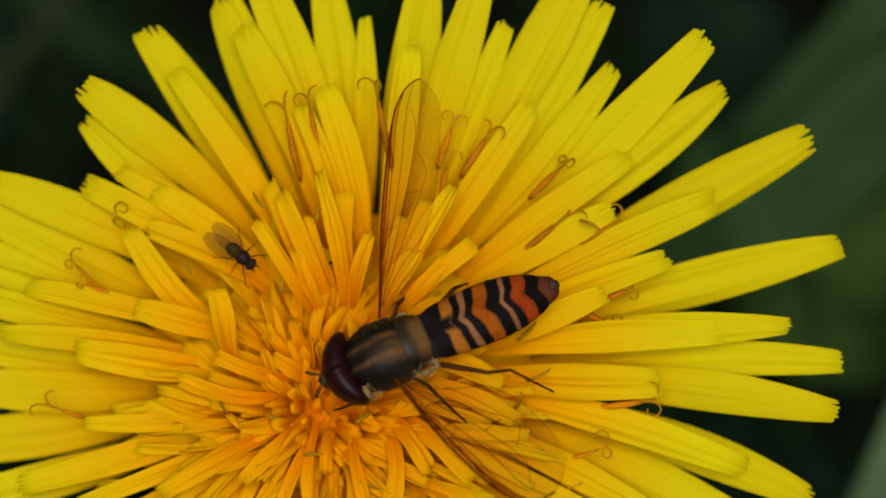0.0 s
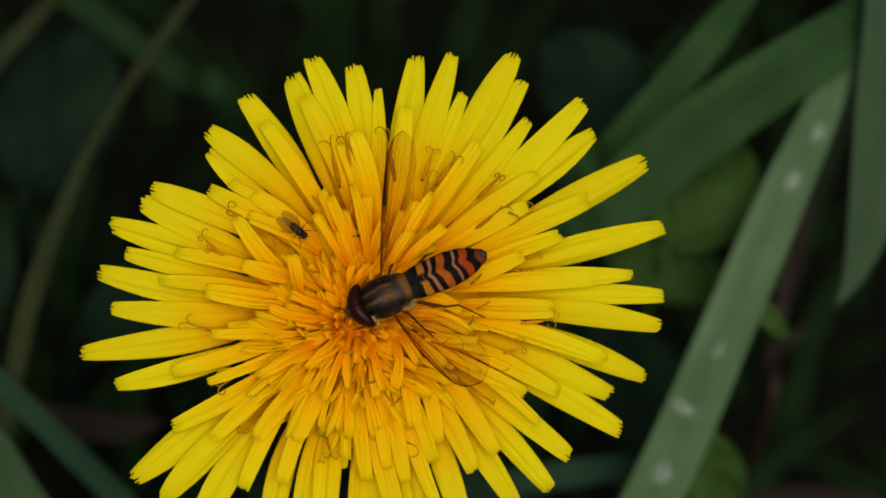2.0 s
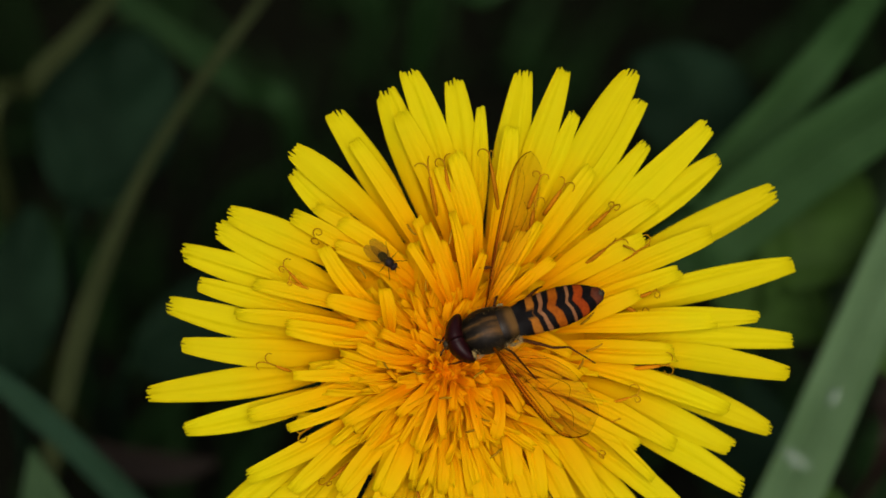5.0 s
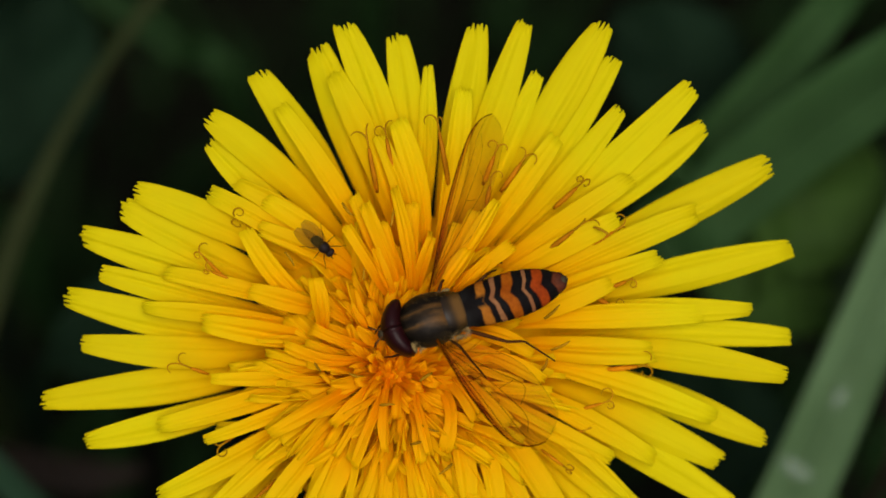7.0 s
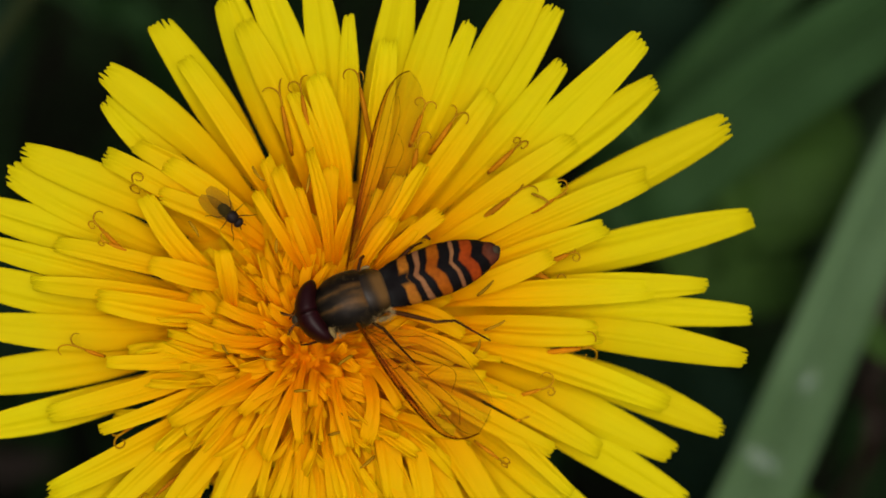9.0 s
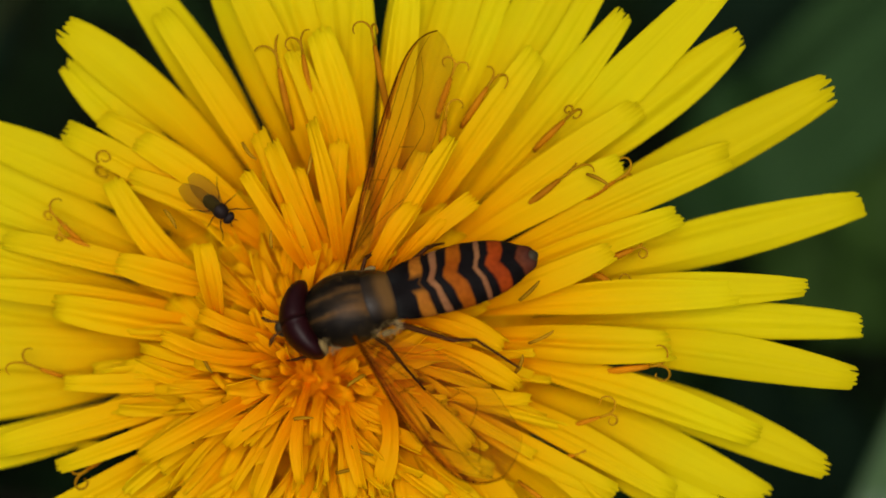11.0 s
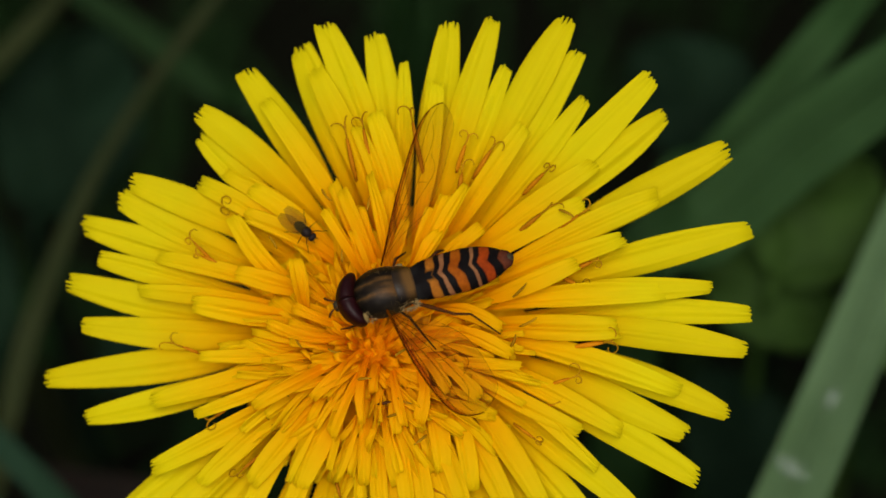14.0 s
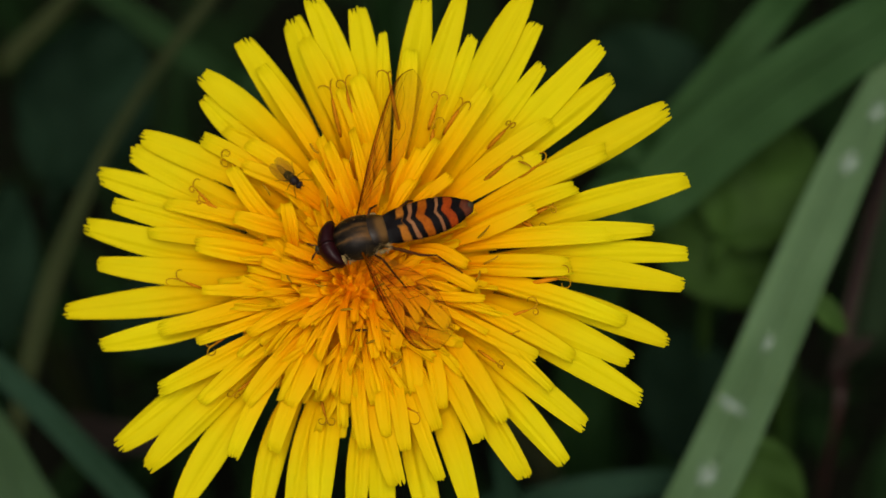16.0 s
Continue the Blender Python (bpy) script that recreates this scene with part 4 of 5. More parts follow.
def scutellum_material():
    """A glint painted as a lighter line at the front seam, dark behind it and at the sides, a tan patch towards the
    rear, a dark rim.
    """
    m, nt, b, out = mat("scutellum_brown")
    tc = nt.nodes.new("ShaderNodeTexCoord")
    sep = nt.nodes.new("ShaderNodeSeparateXYZ")
    nt.links.new(tc.outputs["Object"], sep.inputs[0])
    patchy = math_node(nt, "MULTIPLY", math_node(nt, "SUBTRACT", noise_node(nt, 900.0, 3.0), 0.5), 0.30)
    x = math_node(nt, "ADD", math_node(nt, "MULTIPLY_ADD", sep.outputs[0], -1000 / 1.5, -0.2 / 1.5), patchy)
    # the first stop is the painted glint of the seam
    base = ramp(nt, x, [(0.0, (0.032, 0.025, 0.018)), (0.07, (0.016, 0.012, 0.009)), (0.36, (0.030, 0.018, 0.008)), (0.55, (0.110, 0.054, 0.014)), (0.74, (0.125, 0.062, 0.016)), (0.88, (0.030, 0.020, 0.012)), (1.0, (0.014, 0.011, 0.009))])
    y = math_node(nt, "ADD", math_node(nt, "MULTIPLY", math_node(nt, "ABSOLUTE", sep.outputs[1]), 1000.0), patchy)
    side = ramp(nt, y, [(0.50, (1, 1, 1)), (0.95, (0.22, 0.24, 0.28))])
    col = mix_rgb(nt, "MULTIPLY", 1.0, base.outputs[0], side.outputs[0])
    nt.links.new(col, b.inputs["Base Color"])
    b.inputs["Roughness"].default_value, b.inputs["Specular IOR Level"].default_value = 0.38, 0.12
    bump(nt, b, noise_node(nt, 3500.0, 3.0), 0.3, 0.00004)
    return m


def wing_material(name="wing_membrane", tint=(0.86, 0.80, 0.52), gloss=0.02):
    m, nt, b, out = mat(name)
    clear = nt.nodes.new("ShaderNodeBsdfTransparent")
    clear.inputs[0].default_value = (*tint, 1)
    shine = nt.nodes.new("ShaderNodeBsdfGlossy")
    shine.inputs["Roughness"].default_value = 0.25
    film = nt.nodes.new("ShaderNodeBsdfDiffuse")
    film.inputs[0].default_value = (0.26, 0.18, 0.06, 1)
    fr = nt.nodes.new("ShaderNodeFresnel")
    fr.inputs[0].default_value = 1.35
    mixed = nt.nodes.new("ShaderNodeMixShader")
    mixed.inputs[0].default_value = gloss
    nt.links.new(clear.outputs[0], mixed.inputs[1])
    nt.links.new(film.outputs[0], mixed.inputs[2])
    top = nt.nodes.new("ShaderNodeMixShader")
    nt.links.new(math_node(nt, "MULTIPLY", fr.outputs[0], 0.012), top.inputs[0])
    nt.links.new(mixed.outputs[0], top.inputs[1])
    nt.links.new(shine.outputs[0], top.inputs[2])
    nt.links.new(top.outputs[0], out.inputs[0])
    wave = noise_node(nt, 1500.0, 2.0)
    bp = nt.nodes.new("ShaderNodeBump")
    bp.inputs["Strength"].default_value, bp.inputs["Distance"].default_value = 0.3, 0.00005
    nt.links.new(wave, bp.inputs["Height"])
    nt.links.new(bp.outputs[0], shine.inputs["Normal"])
    return m


ABDOMEN, THORAX, WING = abdomen_material(), thorax_material(), wing_material()
WING_STRIP = wing_material("wing_strip", (0.80, 0.54, 0.18), 0.01)
EYE = plain("eye_red_brown", (0.017, 0.0022, 0.0026), 0.44, 0.14, 9000.0, 0.00001, dark=(0.75, 0.7, 0.7))
FACE = plain("face_grey", (0.05, 0.038, 0.02), 0.5, 0.06, 4000.0)
CHEEK = plain("cheek_pale_hair", (0.32, 0.22, 0.075), 0.8, 0.05, 6000.0, 0.00005)
SCUTE = scutellum_material()
LEG = plain("leg_brown", (0.075, 0.024, 0.005), 0.5, 0.05, 3000.0)
LEG_PALE = plain("leg_amber", (0.10, 0.035, 0.006), 0.5, 0.05, 3000.0)
VEIN = plain("vein_brown", (0.080, 0.018, 0.0), 0.7, 0.0)
FUZZ = plain("fuzz_pale_gold", (0.20, 0.13, 0.045), 0.8, 0.05)
TUFT = plain("hair_whitish", (0.36, 0.25, 0.10), 0.8, 0.05)
CHITIN = plain("chitin_black", (0.020, 0.013, 0.011), 0.5, 0.08, 6000.0, 0.00002)

hoverfly = new("hoverfly")
tagged(hoverfly, "hoverfly with orange and black banded abdomen, wings half spread", "insect")


def hair_tuft(rng, centre, radii, count, length, keep):
    """Short hairs standing off an ellipsoid; keep(v) says where they grow."""
    verts, faces = [], []
    c = Vector(centre)
    while len(faces) < count * 3:
        v = Vector((rng.gauss(0, 1), rng.gauss(0, 1), rng.gauss(0, 1))).normalized()
        if not keep(v):
            continue
        p = c + Vector((v.x * radii[0], v.y * radii[1], v.z * radii[2]))
        d = (v + Vector((rng.uniform(-0.4, 0.4), rng.uniform(-0.4, 0.4), rng.uniform(-0.3, 0.4)))).normalized()
        a = d.cross(Vector((0.2, 0.3, 0.9))).normalized() * 0.009
        b = d.cross(a).normalized() * 0.009
        k = len(verts)
        verts += [(p + a) * MM, (p - a * 0.5 + b * 0.8) * MM, (p - a * 0.5 - b * 0.8) * MM, (p + d * length * rng.uniform(0.6, 1.2)) * MM]
        faces += [(k, k + 1, k + 3), (k + 1, k + 2, k + 3), (k + 2, k, k + 3)]
    return verts, faces


WING_LENGTH = {1: 7.8, -1: 10.1}
WING_WIDTH = {1: 1.34, -1: 0.84}
VEIN_STOUT = {1: 1.0, -1: 0.68}


def wing_edge(s):
    """Leading and trailing edge, in millimetres from the wing's axis, at a share s of its length."""
    lead = -0.12 - 0.38 * math.sin(math.pi * min(1, s * 0.8)) + 0.25 * max(0, (s - 0.6) / 0.4) ** 2
    stops = [0.22, 0.62, 1.12, 1.55, 1.88, 2.08, 2.14, 2.12, 2.06, 1.95, 1.8]
    k = min(int(s * 10), 9)
    f = s * 10 - k
    trail = stops[k] * (1 - f) + stops[k + 1] * f
    if s > 0.84:
        # the rounded tip
        f = math.sqrt(max(0.0, 1 - ((s - 0.84) / 0.16) ** 2))
        lead, trail = 0.75 + (lead - 0.75) * f, 0.75 + (trail - 0.75) * f
    return lead, trail


def wing(side):
    """side 1: the left wing, -1: the right. It points along its own x."""
    rows, cols, verts = 40, 13, []
    for i in range(rows + 1):
        s = 1 - (1 - i / rows) ** 1.6
        lead, trail = wing_edge(s)
        for j in range(cols):
            y = lead + (trail - lead) * j / (cols - 1)
            z = 0.09 * math.sin(6 * j / (cols - 1)) * (1 - s * 0.5) - 0.10 * y
            verts.append(Vector((s * WING_LENGTH[side], side * y * WING_WIDTH[side], z)) * MM)
    faces = []
    for i in range(rows):
        for j in range(cols - 1):
            a = i * cols + j
            faces.append((a, a + 1, a + cols + 1, a + cols))
    w = child("wing", mesh_of("wing", verts, faces, WING), hoverfly, "clear smoky wing with brown veins")
    w.visible_shadow = False

    def place(s, t):
        lead, trail = wing_edge(s)
        y = lead + (trail - lead) * t
        return Vector((s * WING_LENGTH[side], side * y * WING_WIDTH[side], 0.09 * math.sin(6 * t) * (1 - s * 0.5) - 0.10 * y)) * MM

    veins = [([(0.0, 0.05), (0.3, 0.0), (0.6, 0.0), (0.85, 0.0), (0.97, 0.06), (1.0, 0.4)], 0.064), ([(0.0, 0.1), (0.3, 0.06), (0.6, 0.05), (0.78, 0.01)], 0.036),
             ([(0.0, 0.16), (0.3, 0.12), (0.6, 0.12), (0.93, 0.05)], 0.030), ([(0.18, 0.17), (0.4, 0.24), (0.65, 0.28), (0.85, 0.24), (0.97, 0.22)], 0.020),
             ([(0.05, 0.25), (0.3, 0.36), (0.55, 0.45), (0.78, 0.5), (0.88, 0.30)], 0.020), ([(0.05, 0.3), (0.25, 0.5), (0.45, 0.64), (0.62, 0.78), (0.70, 0.55)], 0.020),
             ([(0.03, 0.4), (0.2, 0.68), (0.35, 0.98)], 0.018), ([(0.36, 0.13), (0.38, 0.38)], 0.020), ([(0.52, 0.45), (0.54, 0.70)], 0.020),
             ([(0.3, 0.98), (0.55, 1.0), (0.8, 1.0), (0.95, 1.0), (1.0, 0.6)], 0.010)]
    # the narrow brown strip behind the leading edge
    verts, faces = [], []
    for i in range(31):
        q = 0.93 * i / 30
        verts += [place(q, 0.0) + Vector((0, 0, 0.03 * MM)), place(q, 0.11 - 0.05 * q) + Vector((0, 0, 0.03 * MM))]
        if i:
            faces.append((2 * i - 2, 2 * i, 2 * i + 1, 2 * i - 1))
    band = child("leading_strip", mesh_of("leading_strip", verts, faces, WING_STRIP), w, "amber brown strip along the leading edge")
    band.visible_shadow = False
    for pts, r in veins:
        vs = [Vector((a, b, 0)) for a, b in pts]
        n = 6 * (len(pts) - 1)
        path = [place(min(1, max(0, spline(vs, i / n).x)), spline(vs, i / n).y) for i in range(n + 1)]
        v, f = tube(path, [r * MM * VEIN_STOUT[side] * (1 - 0.4 * i / n) for i in range(n + 1)], 5)
        child("vein", mesh_of("vein", v, f, VEIN), w)
    return w


def leg(points, radii):
    pts = [Vector(p) * MM for p in points]
    n = 5 * (len(pts) - 1)
    path = [pts[min(i // 5, len(pts) - 2)].lerp(pts[min(i // 5, len(pts) - 2) + 1], (i - 5 * min(i // 5, len(pts) - 2)) / 5) for i in range(n + 1)]
    rv = [Vector((r, 0, 0)) for r in radii]
    v, f = tube(path, [max(0.03, 0.72 * spline(rv, i / n).x) * MM for i in range(n + 1)], 7)
    return child("leg", mesh_of("leg", v, f, LEG), hoverfly, "thin brown jointed leg")


def eye_shell(side):
    """One half of the helmet that the two eyes make: they meet in a seam on top, and bend back at the sides."""
    verts, faces, n, m = [], [], 16, 24
    for i in range(n + 1):
        t = math.pi / 2 * i / n
        for k in range(m):
            p = 2 * math.pi * k / m
            y = 0.02 + 1.58 * math.sin(t)
            c = math.cos(t) ** 0.75
            x = 2.44 + 0.64 * c * math.cos(p) - 0.22 * y * y
            z = 0.12 + 0.96 * c * math.sin(p)
            verts.append(Vector((x, side * y, z * (0.97 if i == 0 else 1))) * MM)
    for i in range(n):
        for k in range(m):
            a, b = i * m + k, i * m + (k + 1) % m
            faces.append((a, b, b + m, a + m))
    faces.append(tuple(range(m)))
    return verts, faces


def build_hoverfly():
    rng = random.Random(31)
    st = smooth_stations([(-1.0, 0.80, 0.55, 0.45, 0.1), (-1.3, 0.98, 0.60, 0.45, 0.1), (-1.63, 1.02, 0.62, 0.45, 0.1), (-1.98, 1.14, 0.68, 0.5, 0.1), (-2.68, 1.22, 0.72, 0.5, 0.08), (-3.58, 1.27, 0.74, 0.5, 0.05), (-4.58, 1.27, 0.72, 0.5, 0.0),
                          (-5.48, 1.12, 0.66, 0.45, -0.06), (-6.18, 0.88, 0.56, 0.4, -0.12), (-6.70, 0.60, 0.44, 0.35, -0.18), (-7.05, 0.42, 0.34, 0.28, -0.22), (-7.22, 0.12, 0.10, 0.10, -0.25)], 60)
    # shallow creases between the plates
    st = [(x, hw * (1 - 0.02 * (math.sin((x + 1.78) * 3.6) > 0.96)), hu * (1 - 0.05 * max(0, math.sin((x + 1.78) * 3.6)) ** 8), hd, z) for x, hw, hu, hd, z in st]
    v, f = lofted(st)
    abdomen = child("abdomen", mesh_of("abdomen", v, f, ABDOMEN), hoverfly, "flattened abdomen banded orange, black and tan")
    v, f = ellipsoid((-7.02, 0.0, -0.02), (0.26, 0.24, 0.24), 10, 14)
    child("tail_knob", mesh_of("tail_knob", v, f, FACE), abdomen, "small grey glossy knob at the tail")
    v, f = lofted(smooth_stations([(2.05, 0.30, 0.35, 0.4, 0.0), (1.9, 0.82, 0.75, 0.7, 0.05), (1.45, 1.22, 1.0, 0.9, 0.08), (0.9, 1.42, 1.14, 1.0, 0.1), (0.4, 1.46, 1.15, 1.0, 0.1), (-0.1, 1.42, 1.08, 0.9, 0.1), (-0.5, 1.28, 0.92, 0.8, 0.1), (-0.75, 0.9, 0.6, 0.6, 0.1), (-0.95, 0.4, 0.3, 0.3, 0.1)], 36))
    thorax = child("thorax", mesh_of("thorax", v, f, THORAX), hoverfly, "bronze thorax with dark stripes")
    v, f = hair_tuft(rng, (0.30, 0, 0.1), (1.63, 1.32, 1.08), 520, 0.30, lambda q: abs(q.y) > 0.55 or q.x > 0.75)
    child("hair", mesh_of("hair", v, f, FUZZ, smooth=False), thorax, "short pale gold hair")
    v, f = lofted(smooth_stations([(-0.22, 0.9, 0.74, 0.3, 0.22), (-0.36, 1.18, 0.90, 0.4, 0.20), (-0.66, 1.24, 0.90, 0.5, 0.18), (-1.02, 1.16, 0.82, 0.5, 0.16), (-1.34, 1.02, 0.68, 0.45, 0.14), (-1.58, 0.80, 0.50, 0.4, 0.12), (-1.72, 0.40, 0.25, 0.3, 0.10)], 24))
    child("scutellum", mesh_of("scutellum", v, f, SCUTE), hoverfly, "glossy brown shield behind the thorax")
    v, f = hair_tuft(rng, (-0.85, 1.16, 0.10), (0.50, 0.22, 0.4), 420, 0.30, lambda q: q.z > -0.4)
    child("hair", mesh_of("hair", v, f, TUFT, smooth=False), thorax, "whitish hair behind the wing base")
    v, f = hair_tuft(rng, (1.40, 1.12, 0.05), (0.35, 0.22, 0.5), 320, 0.24, lambda q: q.z > -0.5)
    child("hair", mesh_of("hair", v, f, TUFT, smooth=False), thorax, "whitish hair behind the eye")
    v, f = ellipsoid((2.35, 0, 0.0), (0.55, 1.2, 0.85), 14, 22)
    head = child("head", mesh_of("head", v, f, FACE), hoverfly, "grey head with large eyes")
    for y in (0.74, -0.74):
        v, f = eye_shell(1 if y > 0 else -1)
        child("eye", mesh_of("eye", v, f, EYE), head, "large dark red-brown eye")
        if y > 0:
            v, f = ellipsoid((1.72, y * 1.60, 0.10), (0.24, 0.34, 0.46), 10, 14)
            child("cheek", mesh_of("cheek", v, f, CHEEK), head, "pale hairy cheek behind the eye")
        v, f = tube([Vector(p) * MM for p in ((3.0, y * 0.25, 0.35), (3.32, y * 0.38, 0.38), (3.52, y * 0.58, 0.3), (3.66, y * 0.80, 0.2))], [r * MM for r in (0.04, 0.055, 0.085, 0.05)], 8)
        child("antenna", mesh_of("antenna", v, f, LEG_PALE), head, "short amber antenna")
    v, f = ellipsoid((3.02, 0, 0.05), (0.28, 0.34, 0.42), 10, 14)
    child("face", mesh_of("face", v, f, FACE), head)
    for s in (1, -1):
        v, f = ellipsoid((-0.85, 1.32 * s, -0.05), (0.24, 0.12, 0.15), 10, 14)
        child("haltere", mesh_of("haltere", v, f, CHEEK), hoverfly, "pale knob behind the wing")
    leg([(-0.9, 0.7, -0.7), (-1.9, 1.45, -0.2), (-3.15, 2.36, 0.1), (-4.05, 2.55, -0.2), (-5.35, 3.85, -1.2)], [0.10, 0.17, 0.12, 0.09, 0.06])
    leg([(-0.9, -0.7, -0.7), (-2.2, -1.1, -0.4), (-3.2, -1.48, 0.0), (-3.5, -1.75, -0.8), (-3.9, -2.0, -1.8)], [0.10, 0.15, 0.13, 0.09, 0.06])
    leg([(-0.1, 0.9, -0.8), (-0.7, 1.7, -0.5), (-1.1, 2.6, -0.9), (-1.6, 3.5, -1.8)], [0.10, 0.12, 0.09, 0.06])
    leg([(-0.1, -0.9, -0.8), (-0.8, -1.9, -0.4), (-1.1, -2.2, -1.0), (-1.4, -2.6, -1.8)], [0.10, 0.12, 0.09, 0.06])
    leg([(1.3, 0.7, -0.8), (2.3, 1.1, -0.9), (2.9, 1.0, -1.3), (3.3, 0.8, -1.8)], [0.08, 0.10, 0.08, 0.05])
    leg([(1.3, -0.7, -0.8), (2.4, -1.0, -0.9), (3.0, -0.8, -1.3), (3.4, -0.6, -1.8)], [0.08, 0.10, 0.08, 0.05])
    return wing(1), wing(-1)


wing_left, wing_right = build_hoverfly()


# ---- the small dark fly and a thrips on the petals ----
small_fly = new("small_fly")
tagged(small_fly, "tiny black fly with folded smoky wings", "insect")


def build_small_fly():
    GLASS = wing_material("small_wing", (0.84, 0.82, 0.56), 0.05)
    v, f = ellipsoid((-0.14, 0, 0.14), (0.36, 0.29, 0.26), 12, 16)
    child("abdomen", mesh_of("abdomen", v, f, CHITIN), small_fly)
    v, f = ellipsoid((0.34, 0, 0.18), (0.36, 0.31, 0.30), 12, 16)
    child("thorax", mesh_of("thorax", v, f, CHITIN), small_fly)
    v, f = ellipsoid((0.78, 0, 0.10), (0.20, 0.27, 0.22), 12, 16)
    child("head", mesh_of("head", v, f, CHITIN), small_fly)
    for s in (1, -1):
        centre = [Vector((0.2 - 1.65 * i / 12, s * (0.14 + 0.16 * i / 12), 0.40 + 0.02 * i / 12)) * MM for i in range(13)]
        wd = [MM * (0.12 + 0.74 * math.sin(math.pi * min(1, 0.06 + 0.90 * i / 12)) ** 0.7) for i in range(13)]
        v, f, al, ac = strip(centre, [Vector((0, s * 0.15, 1))] * 13, wd, 7, lambda a, y: -0.05 * y * y, 0.01 * MM)
        child("wing", mesh_of("wing", v, f, GLASS), small_fly, "folded smoky wing")
        for x, dx in ((0.55, 0.45), (0.3, 0.05), (0.1, -0.5)):
            pts = [(x, s * 0.2, 0.05), (x + dx * 0.5, s * 0.48, 0.16), (x + dx * 1.0, s * 0.62, -0.10), (x + dx * 1.45, s * 0.86, -0.34)]
            v, f = tube([Vector(p) * MM for p in pts], [0.032 * MM, 0.026 * MM, 0.020 * MM, 0.012 * MM], 6)
            child("leg", mesh_of("leg", v, f, LEG), small_fly)
        v, f = tube([Vector(p) * MM for p in ((0.93, s * 0.08, 0.15), (1.02, s * 0.12, 0.2), (1.12, s * 0.16, 0.15))], [0.035 * MM, 0.03 * MM, 0.015 * MM], 6)
        child("antenna", mesh_of("antenna", v, f, LEG), small_fly)


build_small_fly()

thrips = new("thrips")
tagged(thrips, "minute slender brown thrips on the petals", "insect")
tv, tf = lofted([(0.40, 0.02, 0.02, 0.02, 0), (0.36, 0.06, 0.05, 0.04, 0), (0.2, 0.08, 0.07, 0.05, 0), (0.0, 0.10, 0.08, 0.06, 0), (-0.25, 0.08, 0.07, 0.05, 0), (-0.42, 0.02, 0.02, 0.02, 0)], 10)
child("body", mesh_of("body", tv, tf, LEG_PALE), thrips)
for ts in (1, -1):
    for tx in (0.2, 0.05, -0.1):
        tv, tf = tube([Vector((tx, ts * 0.06, 0)) * MM, Vector((tx, ts * 0.16, 0.02)) * MM, Vector((tx, ts * 0.22, -0.08)) * MM], [0.008 * MM] * 3, 5)
        child("leg", mesh_of("leg", tv, tf, LEG), thrips)


def on_head(u, v, w, roll, pitch, turn):
    """A pose on the flower head: place in millimetres of its frame, turn about its axis, then pitch and roll."""
    return HEAD @ pose(u * MM, v * MM, w * MM, roll, pitch, turn)


